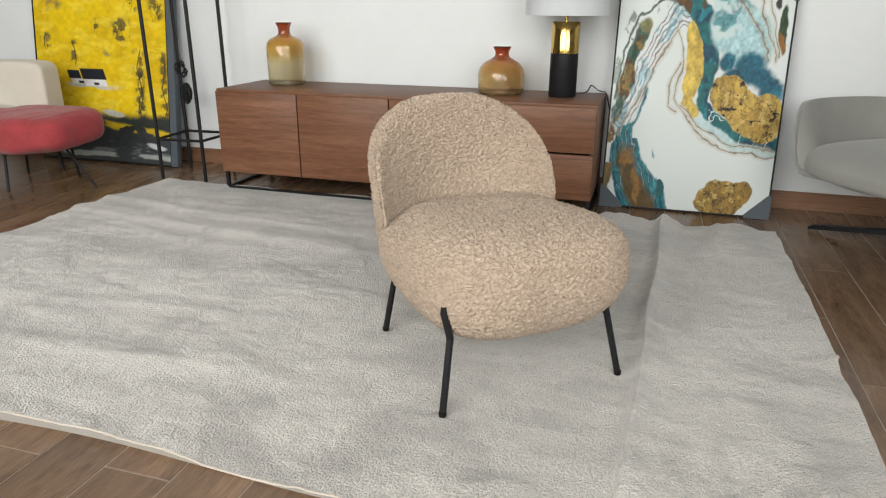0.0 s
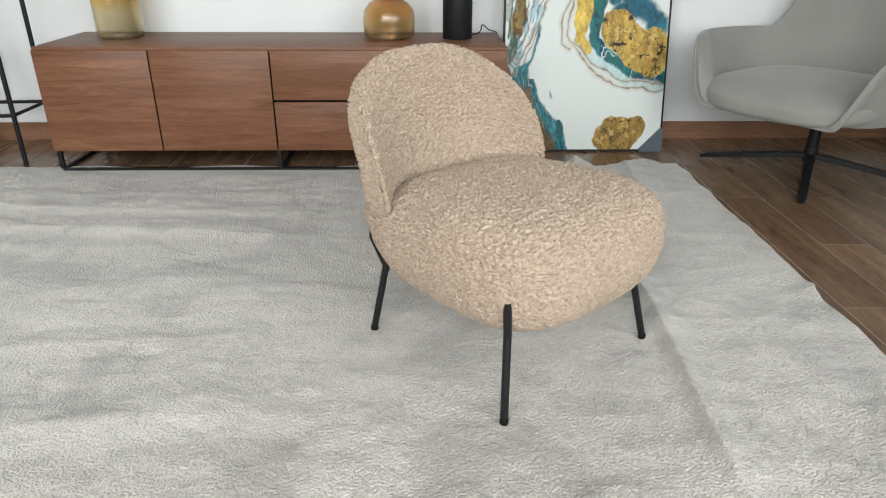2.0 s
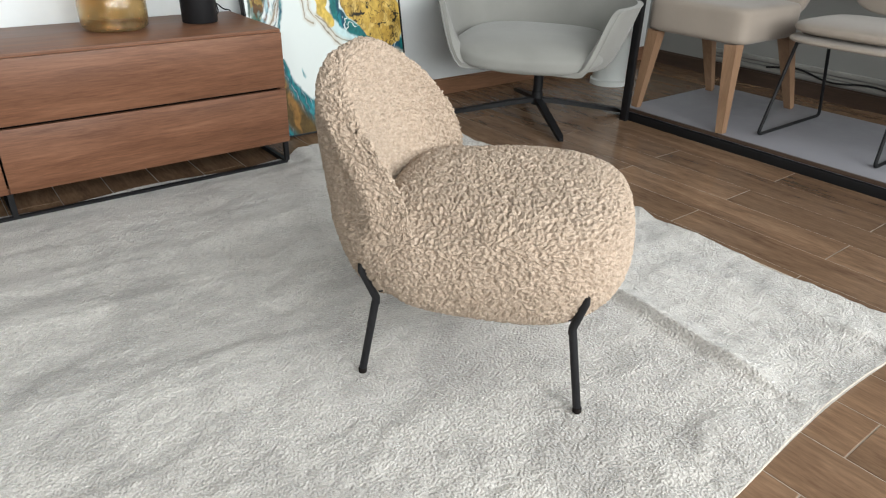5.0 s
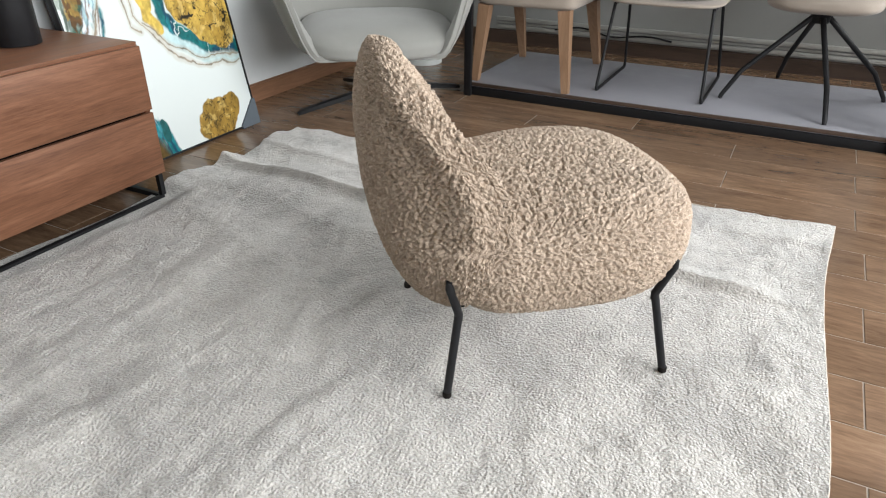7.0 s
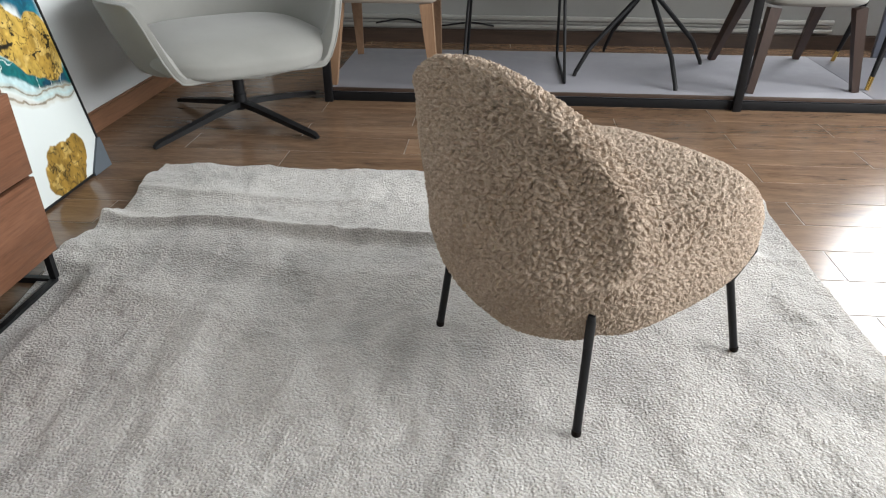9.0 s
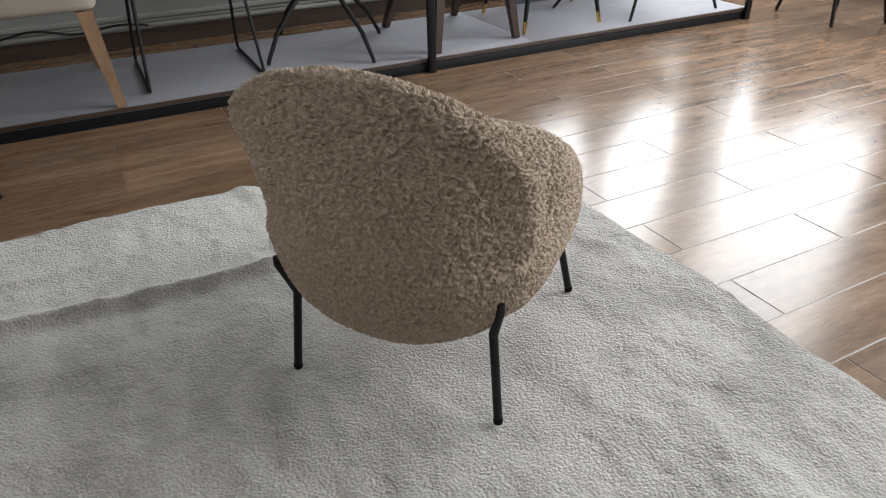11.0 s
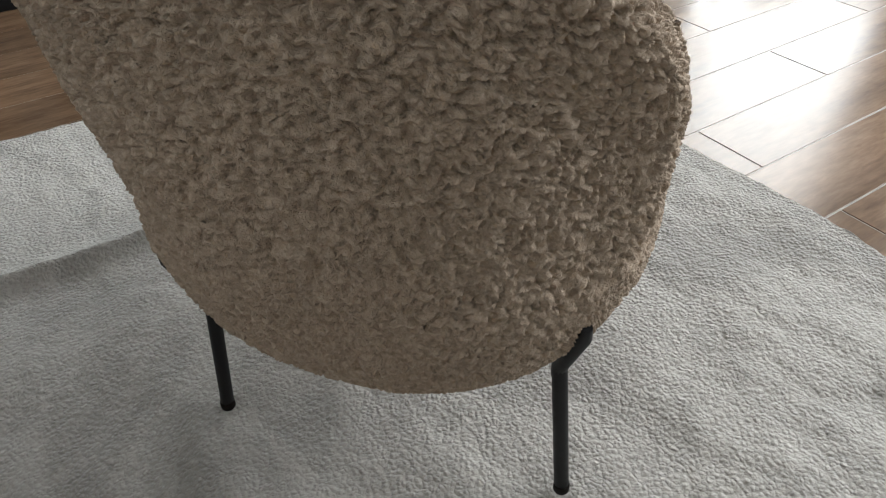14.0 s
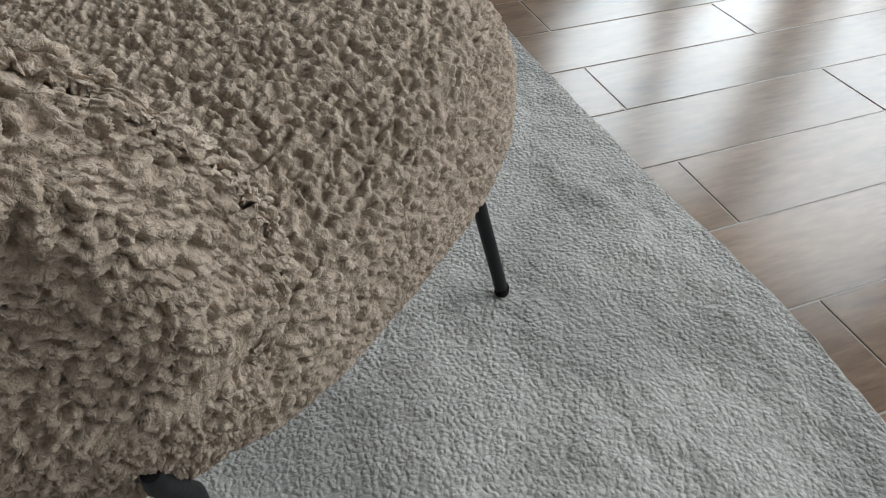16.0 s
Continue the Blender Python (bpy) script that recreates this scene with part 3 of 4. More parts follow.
part_faces = [(i, (i + 1) % nb, nb + (i + 1) % nb, nb + i) for i in range(nb)]
mesh_object("backing_edge", skirt_v, part_faces, MAT_BACKING, rug)


# ---- sideboard ----
def sideboard():
    x0, x1, y0, y1, z0, z1 = -2.09, -0.015, 3.50, 4.01, 0.104, 0.570
    cx = (x0 + x1) / 2
    ob = thing("sideboard", pose(cx, y0, 0), "low walnut sideboard with doors and drawers on a black frame", "sideboard")
    a, b, dep = x0 - cx, x1 - cx, y1 - y0
    body = box(a, 0.0, z1 - 0.022, b, dep, z1, 0.0015)
    box(a, 0.0, z0, a + 0.02, dep, z1 - 0.022, 0.0015, bm=body)
    box(b - 0.02, 0.0, z0, b, dep, z1 - 0.022, 0.0015, bm=body)
    box(a + 0.02, 0.0, z0, b - 0.02, dep, z0 + 0.02, 0.0015, bm=body)
    box(a + 0.02, dep - 0.01, z0 + 0.02, b - 0.02, dep, z1 - 0.022, bm=body)
    part("body", body, MAT_WALNUT, ob)
    part("recess", box(a + 0.02, 0.03, z0 + 0.02, b - 0.02, 0.05, z1 - 0.022), MAT_GAP, ob, "black shadow gap behind the fronts")
    s1, s2 = -1.588 - cx, -1.063 - cx
    lo, hi, g = z0 + 0.006, z1 - 0.012, 0.0035
    part("door", box(a + 0.004, -0.018, lo, s1 - g, -0.001, hi, 0.0015), MAT_WALNUT, ob)
    part("door", box(s1 + g, -0.018, lo, s2 - g, -0.001, hi, 0.0015), MAT_WALNUT, ob)
    zm = 0.337
    part("drawer_front", box(s2 + g, -0.018, lo, b - 0.004, -0.001, zm - 0.005, 0.0015), MAT_WALNUT, ob)
    part("drawer_front", box(s2 + g, -0.018, zm + 0.005, b - 0.004, -0.001, hi, 0.0015), MAT_WALNUT, ob)
    base = thing("base_frame", pose(0, 0, 0), "", "")
    base.parent = ob
    t = 0.009
    for nm, p, q in (
        ("rail", (a + 0.012, 0.012, t), (b - 0.012, 0.012, t)), ("rail", (a + 0.012, dep - 0.03, t), (b - 0.012, dep - 0.03, t)),
        ("rail", (a + 0.012, 0.012 + t, t), (a + 0.012, dep - 0.03 - t, t)), ("rail", (b - 0.012, 0.012 + t, t), (b - 0.012, dep - 0.03 - t, t)),
        ("rail", (s2, 0.012 + t, t), (s2, dep - 0.03 - t, t)),
    ):
        part(nm, tube([p, q], t, square=True), MAT_BLACK, base, smooth=False)
    for x in (a + 0.012, s2, b - 0.012):
        for y in (0.012, dep - 0.03):
            part("leg", tube([(x, y, 2 * t), (x, y, z0)], t, square=True), MAT_BLACK, base, smooth=False)
    return ob


sideboard()


def jar(name, place, profile, mat, label):
    ob = thing(name, pose(*place), label, "jar", "amber glass jars")
    inner = [(max(0.004, r - 0.004), max(0.006, z)) for r, z in profile[::-1]]
    part("glass_body", lathe(profile + inner, 56), mat, ob)
    return ob


jar("glass_jar", (-1.83, 3.83, 0.571), [(0.03, 0.0), (0.096, 0.0), (0.105, 0.01), (0.107, 0.05), (0.108, 0.20), (0.104, 0.228), (0.088, 0.25), (0.055, 0.266), (0.038, 0.275), (0.033, 0.29), (0.034, 0.315), (0.046, 0.338), (0.044, 0.342), (0.036, 0.336)],
    MAT_GLASS, "tall amber glass jar with a red-brown neck, mottled at the base")
jar("glass_jar", (-0.55, 3.81, 0.571), [(0.03, 0.0), (0.105, 0.0), (0.119, 0.012), (0.123, 0.05), (0.123, 0.095), (0.115, 0.13), (0.092, 0.158), (0.06, 0.176), (0.042, 0.186), (0.036, 0.20), (0.037, 0.215), (0.048, 0.236), (0.046, 0.24), (0.037, 0.234)],
    MAT_COPPER_GLASS, "squat copper-amber glass jar with a red-brown neck")

lamp = thing("table_lamp", pose(-0.225, 3.80, 0.571), "table lamp with a black and brass column and grey drum shade", "table lamp")
part("black_column", lathe([(0.068, 0.0), (0.07, 0.003), (0.07, 0.212), (0.069, 0.213)], 48), MAT_BLACK, lamp, "matt black column")
part("brass_column", lathe([(0.069, 0.2135), (0.07, 0.2145), (0.07, 0.362), (0.067, 0.366), (0.01, 0.367)], 48), MAT_BRASS, lamp, "polished brass sleeve")
part("stem", lathe([(0.009, 0.365), (0.009, 0.46)], 16), MAT_BRASS, lamp)
part("shade", lathe([(0.208, 0.395), (0.195, 0.64), (0.192, 0.64), (0.205, 0.395)], 64, cap=False), MAT_SHADE, lamp)
part("cord", tube(bend([(0.06, 0.04, 0.006), (0.12, 0.10, 0.012), (0.13, 0.16, 0.05), (0.17, 0.18, 0.012), (0.21, 0.20, 0.006), (0.235, 0.23, -0.10)], 0.05), 0.003, 8), MAT_BLACK, lamp)


# ---- paintings ----
def near_line(u, v, pts):
    best, along = np.full(u.shape, 9.0), np.zeros(u.shape)
    n = len(pts) - 1
    for k, (a, b) in enumerate(zip(pts, pts[1:])):
        dx, dy = b[0] - a[0], b[1] - a[1]
        t = np.clip(((u - a[0]) * dx + (v - a[1]) * dy) / (dx * dx + dy * dy), 0, 1)
        d = np.hypot(u - a[0] - t * dx, v - a[1] - t * dy)
        along = np.where(d < best, (k + t) / n, along)
        best = np.minimum(best, d)
    return best, along


def over(col, mask, paint):
    return col * (1 - mask[..., None]) + np.array(paint) * mask[..., None]


def spot(x, y, cx, cy, rx_, ry_, turn=0.0, edge=0.12):
    """A soft-edged tilted oval."""
    c, q = math.cos(radians(turn)), math.sin(radians(turn))
    a, b = (x - cx) * c + (y - cy) * q, (y - cy) * c - (x - cx) * q
    return smoothstep(1.0, 1.0 - edge, np.hypot(a / rx_, b / ry_))


def veins(x, y, scale, seed, width):
    return smoothstep(width, width * 0.3, np.abs(value_noise(x, y, scale, seed, 4) - 0.5))


def poured_art(u, v):
    w1 = 0.05 * (value_noise(u, v, 6, 3, 5) - 0.5) + 0.022 * (value_noise(u, v, 22, 5, 3) - 0.5)
    w2 = 0.05 * (value_noise(u, v, 6, 4, 5) - 0.5) + 0.022 * (value_noise(u, v, 22, 6, 3) - 0.5)
    x, y = u + w1, v + w2
    WHITE, TEAL, DEEP, GOLD = (0.56, 0.60, 0.585), (0.006, 0.105, 0.108), (0.006, 0.05, 0.085), (0.40, 0.265, 0.055)
    PALE, BROWN, GREEN, SKY = (0.36, 0.52, 0.54), (0.085, 0.04, 0.010), (0.008, 0.055, 0.030), (0.012, 0.21, 0.24)
    LILAC, BLACK = (0.36, 0.35, 0.40), (0.012, 0.010, 0.006)
    col = np.ones(u.shape + (3,)) * np.array(WHITE)
    # pale veiled band inside the left arch
    d, t = near_line(x, y, [(0.46, 0.90), (0.36, 0.92), (0.29, 0.83), (0.21, 0.68), (0.13, 0.52), (0.06, 0.42)])
    band = smoothstep(0.065, 0.045, d)
    flow = np.sin(d * 260 + 14 * value_noise(x, y, 10, 31)) * 0.5 + 0.5
    col = over(col, band * smoothstep(0.35, 0.6, flow) * 0.75, LILAC)
    col = over(col, band * smoothstep(0.80, 0.95, flow) * 0.8, (0.16, 0.10, 0.05))
    col = over(col, band * smoothstep(0.58, 0.70, value_noise(x * 1.6, y * 0.8, 16, 33)) * 0.5, (0.06, 0.26, 0.32))
    # green, brown and gold patches down the outer left arch
    for cx, cy, rx_, ry_, turn in ((0.155, 0.815, 0.035, 0.085, -22), (0.095, 0.69, 0.034, 0.085, -14), (0.125, 0.73, 0.022, 0.07, -18), (0.055, 0.56, 0.035, 0.10, -10), (0.03, 0.46, 0.028, 0.07, -14), (0.09, 0.62, 0.03, 0.07, -20)):
        m = spot(x, y, cx, cy, rx_ * 1.25, ry_ * 1.1, turn, 0.25)
        col = over(col, m * (0.95 if cy > 0.6 else 0.75), GREEN)
        col = over(col, m * smoothstep(0.50, 0.58, value_noise(x * 1.5, y, 14, 23)), BROWN)
        col = over(col, m * smoothstep(0.56, 0.64, value_noise(x, y, 26, 24)) * (0.8 if cy < 0.6 else 0.3), GOLD)
    d, t = near_line(x, y, [(0.42, 0.995), (0.28, 0.985), (0.13, 0.89), (0.04, 0.72), (0.005, 0.52)])
    col = over(col, smoothstep(0.009, 0.003, d) * 0.9, (0.03, 0.06, 0.04))
    col = over(col, smoothstep(0.03, 0.012, np.abs(d - 0.025)) * smoothstep(0.52, 0.6, value_noise(x * 1.3, y, 18, 26)) * 0.7, (0.10, 0.13, 0.10))
    # lower left tail: teal round a brown heart, white streaks on its inner side
    d, t = near_line(x, y, [(0.215, 0.57), (0.165, 0.43), (0.095, 0.34), (0.11, 0.22), (0.18, 0.11), (0.26, 0.0)])
    wide = 0.014 + 0.09 * smoothstep(0.22, 0.55, t) + 0.045 * smoothstep(0.6, 1.0, t)
    body = smoothstep(wide, wide - 0.015, d)
    flow = np.sin((x * 0.9 + y * 0.25) * 190 + 24 * value_noise(x, y, 9, 36)) * 0.5 + 0.5
    col = over(col, body, (0.006, 0.14, 0.16))
    col = over(col, body * smoothstep(0.5, 0.8, flow), DEEP)
    col = over(col, body * smoothstep(0.90, 0.99, flow) * smoothstep(0.45, 0.6, value_noise(x, y, 9, 35)) * 0.6, PALE)
    heart = smoothstep(wide * 0.66, wide * 0.3, np.hypot(d, 0.0)) * smoothstep(0.42, 0.6, t)
    col = over(col, heart, (0.075, 0.045, 0.010))
    col = over(col, heart * smoothstep(0.5, 0.62, value_noise(x * 1.6, y * 0.7, 12, 37)), (0.20, 0.10, 0.02))
    col = over(col, spot(x, y, 0.345, 0.095, 0.03, 0.05, 20), (0.010, 0.08, 0.08))
    streak = spot(x, y, 0.27, 0.22, 0.045, 0.15, 16, 0.4)
    col = over(col, streak * smoothstep(0.56, 0.66, value_noise(x * 2.2, y * 0.8, 14, 38)), (0.05, 0.24, 0.28))
    edge = spot(x, y, 0.0, 0.20, 0.05, 0.24, 0, 0.3)
    col = over(col, edge * smoothstep(0.45, 0.56, value_noise(x, y, 16, 39)), (0.14, 0.09, 0.03))
    # the river from the top to the right edge
    river = [(0.27, 1.01), (0.40, 0.985), (0.50, 0.91), (0.56, 0.80), (0.575, 0.68), (0.55, 0.57), (0.545, 0.50), (0.64, 0.425), (0.80, 0.36), (1.02, 0.335)]
    d, t = near_line(x, y, river)
    wide = 0.055 - 0.022 * smoothstep(0.45, 0.7, t)
    col = over(col, smoothstep(wide + 0.05, wide + 0.03, d) * smoothstep(0.6, 0.74, t) * 0.8, PALE)
    inside = smoothstep(wide, wide - 0.012, d)
    col = over(col, inside, TEAL)
    col = over(col, inside * smoothstep(0.53, 0.61, value_noise(x, y, 12, 41)), DEEP)
    col = over(col, inside * smoothstep(0.66, 0.74, value_noise(x * 1.5, y, 14, 42)) * 0.7, SKY)
    col = over(col, inside * smoothstep(0.50, 0.58, value_noise(x, y, 10, 43)) * smoothstep(0.34, 0.12, t), BROWN)
    col = over(col, inside * veins(x, y, 11, 44, 0.02) * smoothstep(0.6, 0.75, t), WHITE)
    # gold strip beside it
    d, t = near_line(x, y, [(0.455, 0.86), (0.475, 0.76), (0.475, 0.64), (0.455, 0.52), (0.51, 0.46)])
    wide = 0.030 + 0.028 * np.sin(np.clip(t * 1.25, 0, 1) * math.pi)
    strip = smoothstep(wide, wide - 0.008, d)
    col = over(col, strip, (0.52, 0.37, 0.075))
    col = over(col, strip * smoothstep(0.5, 0.68, value_noise(x, y, 30, 46)) * 0.35, (0.34, 0.21, 0.04))
    # pale sky and the dark clouds under it
    m = np.clip(spot(x, y, 0.66, 0.87, 0.12, 0.17, 22, 0.3) + spot(x, y, 0.78, 0.79, 0.14, 0.19, 30, 0.35), 0, 1)
    col = over(col, m, (0.30, 0.46, 0.48))
    col = over(col, m * smoothstep(0.50, 0.62, value_noise(x, y, 8, 51)) * 0.8, (0.52, 0.60, 0.58))
    col = over(col, m * smoothstep(0.56, 0.64, value_noise(x * 0.7, y, 9, 52)) * 0.85, (0.03, 0.20, 0.23))
    for cx, cy, rx_, ry_ in ((0.81, 0.68, 0.11, 0.065), (0.93, 0.57, 0.085, 0.075), (0.76, 0.63, 0.13, 0.055), (0.67, 0.70, 0.06, 0.05), (0.88, 0.62, 0.10, 0.06)):
        m = spot(x, y, cx, cy, rx_, ry_, 0, 0.45)
        col = over(col, m, (0.006, 0.085, 0.13))
        col = over(col, m * smoothstep(0.5, 0.6, value_noise(x, y, 13, 53)), (0.010, 0.13, 0.17))
        col = over(col, m * smoothstep(0.60, 0.68, value_noise(x, y, 17, 54)), DEEP)
    # gold stones with fine dark veins
    for cx, cy, rx_, ry_, turn, sd in ((0.70, 0.54, 0.115, 0.10, -25, 61), (0.79, 0.475, 0.16, 0.10, -24, 61), (0.92, 0.445, 0.10, 0.115, 0, 61), (0.72, 0.06, 0.155, 0.085, 8, 62), (0.80, 0.09, 0.10, 0.06, 15, 62)):
        m = spot(x, y, cx, cy, rx_, ry_, turn, 0.06)
        col = over(col, m, GOLD if sd == 61 else (0.24, 0.145, 0.028))
        col = over(col, m * smoothstep(0.46, 0.62, value_noise(x, y, 16, sd + 4)) * 0.6, (0.24, 0.14, 0.025))
        col = over(col, m * smoothstep(0.58, 0.70, value_noise(x, y, 28, sd + 5)) * 0.5, (0.58, 0.42, 0.14))
        col = over(col, m * veins(x, y, 22, sd, 0.020) * 0.75, BLACK)
        col = over(col, m * veins(x, y, 9, sd + 2, 0.014) * 0.8, (0.05, 0.03, 0.01))
        col = over(col, m * smoothstep(0.66, 0.74, value_noise(x * 0.8, y * 1.3, 34, sd + 9)), BLACK)
    # leaf shape in the upper right corner
    m = spot(x, y, 0.955, 0.84, 0.032, 0.12, 8, 0.2)
    col = over(col, m, (0.020, 0.045, 0.018))
    col = over(col, m * smoothstep(0.5, 0.58, value_noise(x, y, 20, 66)), (0.20, 0.09, 0.012))
    col = over(col, spot(x, y, 0.90, 0.955, 0.022, 0.03, 0, 0.4), (0.035, 0.03, 0.025))
    # fine contour lines round the white fields
    for k, pts in enumerate(([(0.355, 0.84), (0.40, 0.76), (0.405, 0.66), (0.375, 0.53), (0.43, 0.47), (0.52, 0.40), (0.58, 0.34), (0.70, 0.295), (1.0, 0.27)], [(0.385, 0.68), (0.345, 0.58), (0.345, 0.50), (0.39, 0.47)], [(0.42, 0.50), (0.55, 0.40), (0.70, 0.33), (1.0, 0.305)], [(0.80, 1.0), (0.82, 0.90), (0.88, 0.80), (0.945, 0.70)], [(0.84, 1.0), (0.86, 0.93), (0.905, 0.84), (0.95, 0.72)], [(0.66, 0.99), (0.74, 0.92), (0.84, 0.80), (0.90, 0.70)], [(0.35, 0.83), (0.28, 0.72), (0.22, 0.60), (0.10, 0.45), (0.05, 0.34)])):
        d, t = near_line(x, y, pts)
        d = d * (0.55 + 0.9 * value_noise(x, y, 15, 90 + k))
        col = over(col, smoothstep(0.005, 0.002, d) * 0.85, (0.10, 0.065, 0.03))
        col = over(col, smoothstep(0.020, 0.008, d) * 0.35, (0.40, 0.34, 0.25))
    # marbling of the paint where it is not white, 
    tint = smoothstep(0.48, 0.30, col.min(-1))
    col = col * (1 + tint * (0.8 * (value_noise(x * 1.4, y * 0.9, 26, 120, 4) - 0.5) + 0.7 * (value_noise(u, v, 70, 121, 3) - 0.5)))[..., None]
    return np.clip(col, 0.002, 0.8)


def field_art(u, v):
    x, y = u + 0.02 * (value_noise(u, v, 12, 103) - 0.5), v + 0.05 * smoothstep(0.05, 0.3, v) + 0.02 * (value_noise(u, v, 12, 104) - 0.5)
    DARK, YELLOW = (0.035, 0.035, 0.024), (0.66, 0.455, 0.010)
    col = np.ones(u.shape + (3,)) * np.array(YELLOW)
    col = over(col, smoothstep(0.45, 0.58, value_noise(x, y, 6, 71, 5)) * 0.55, (0.52, 0.33, 0.008))
    col = over(col, smoothstep(0.54, 0.62, value_noise(x * 0.4, y * 1.6, 22, 72, 4)) * 0.4, (0.74, 0.58, 0.06))
    # grey washes at the top and left
    for cx, cy, rx_, ry_ in ((0.15, 0.80, 0.11, 0.045), (0.10, 0.64, 0.05, 0.06), (0.75, 0.93, 0.20, 0.03), (0.56, 0.58, 0.05, 0.03), (0.45, 0.90, 0.12, 0.02)):
        col = over(col, spot(x, y, cx, cy, rx_, ry_, 8, 0.7) * smoothstep(0.38, 0.55, value_noise(x * 0.6, y, 22, 74)) * 0.75, (0.12, 0.11, 0.07))
    # trees: a thin stem with leaf dabs round it
    for k, (cx, y0, y1, w) in enumerate(((0.79, 0.23, 0.61, 0.030), (0.80, 0.24, 0.50, 0.022), (0.30, 0.50, 0.64, 0.018), (0.97, 0.25, 0.60, 0.022), (0.665, 0.62, 0.75, 0.055), (0.75, 0.76, 0.84, 0.035), (0.93, 0.72, 0.84, 0.04), (0.48, 0.66, 0.74, 0.015), (0.61, 0.66, 0.72, 0.03), (0.08, 0.58, 0.68, 0.03))):
        up = smoothstep(y0, y0 + 0.02, y) * smoothstep(y1, y1 - 0.03, y)
        stem = smoothstep(0.0055, 0.002, np.abs(x - cx - 0.012 * np.sin(y * 34 + k))) * up
        col = over(col, stem * (0.9 if y0 < 0.6 else 0.4), DARK)
        dabs = smoothstep(w * 1.9, 0, np.abs(x - cx)) * up * smoothstep(0.46, 0.60, value_noise(x * 0.8, y, 42, 80 + k, 4))
        col = over(col, np.clip(dabs * 1.3, 0, 0.8), DARK)
    # hedge, dark lower field, yellow streak and pale water
    hedge = 0.245 + 0.03 * (x - 0.6) + 0.035 * value_noise(x, y * 0.1, 16, 110)
    low = smoothstep(hedge + 0.025, hedge - 0.02, y)
    col = over(col, low * smoothstep(0.25, 0.5, x + 0.25), (0.030, 0.036, 0.032))
    col = over(col, smoothstep(0.20, 0.17, y) * 0.9, (0.045, 0.052, 0.055))
    col = over(col, smoothstep(0.030, 0.012, np.abs(y - 0.185 + 0.11 * (x - 0.75))) * smoothstep(0.45, 0.58, x) * smoothstep(0.40, 0.50, value_noise(x * 0.4, y, 22, 112)), (0.55, 0.38, 0.02))
    col = over(col, smoothstep(0.045, 0.02, np.abs(y - 0.085 + 0.03 * x)) * smoothstep(0.48, 0.60, value_noise(x * 0.35, y * 1.4, 18, 91)) * 0.9, (0.16, 0.18, 0.19))
    col = over(col, spot(x, y, 0.90, 0.088, 0.09, 0.018, -8, 0.4), (0.55, 0.58, 0.58))
    col = over(col, smoothstep(0.016, 0.008, np.abs(y - 0.030)) * smoothstep(0.40, 0.52, value_noise(x * 0.3, y, 14, 113)), (0.34, 0.36, 0.34))
    # path under the house and the house itself
    col = over(col, smoothstep(0.014, 0.006, np.abs(y - 0.415 + 0.03 * (x - 0.4))) * smoothstep(0.70, 0.45, x) * smoothstep(0.2, 0.3, x), (0.48, 0.48, 0.42))
    col = over(col, spot(x, y, 0.58, 0.275, 0.10, 0.022, -8, 0.4), (0.45, 0.45, 0.40))
    hv = v + 0.085
    for x0, x1, z0, z1, paint in ((0.262, 0.36, 0.455, 0.484, (0.62, 0.62, 0.62)), (0.36, 0.535, 0.448, 0.482, (0.66, 0.66, 0.66)), (0.25, 0.35, 0.481, 0.524, (0.016, 0.018, 0.026)), (0.355, 0.545, 0.479, 0.534, (0.014, 0.016, 0.024)), (0.315, 0.36, 0.458, 0.474, (0.03, 0.03, 0.035)), (0.43, 0.475, 0.452, 0.468, (0.03, 0.03, 0.035))):
        m = smoothstep(x0, x0 + 0.004, u + 0.5 * (hv - 0.48)) * smoothstep(x1, x1 - 0.004, u + 0.5 * (hv - 0.48)) * smoothstep(z0, z0 + 0.003, hv) * smoothstep(z1, z1 - 0.003, hv)
        col = over(col, m, paint)
    return np.clip(col * (1 + 0.35 * (value_noise(u * 0.6, v, 60, 130, 3) - 0.5))[..., None], 0.002, 0.8)


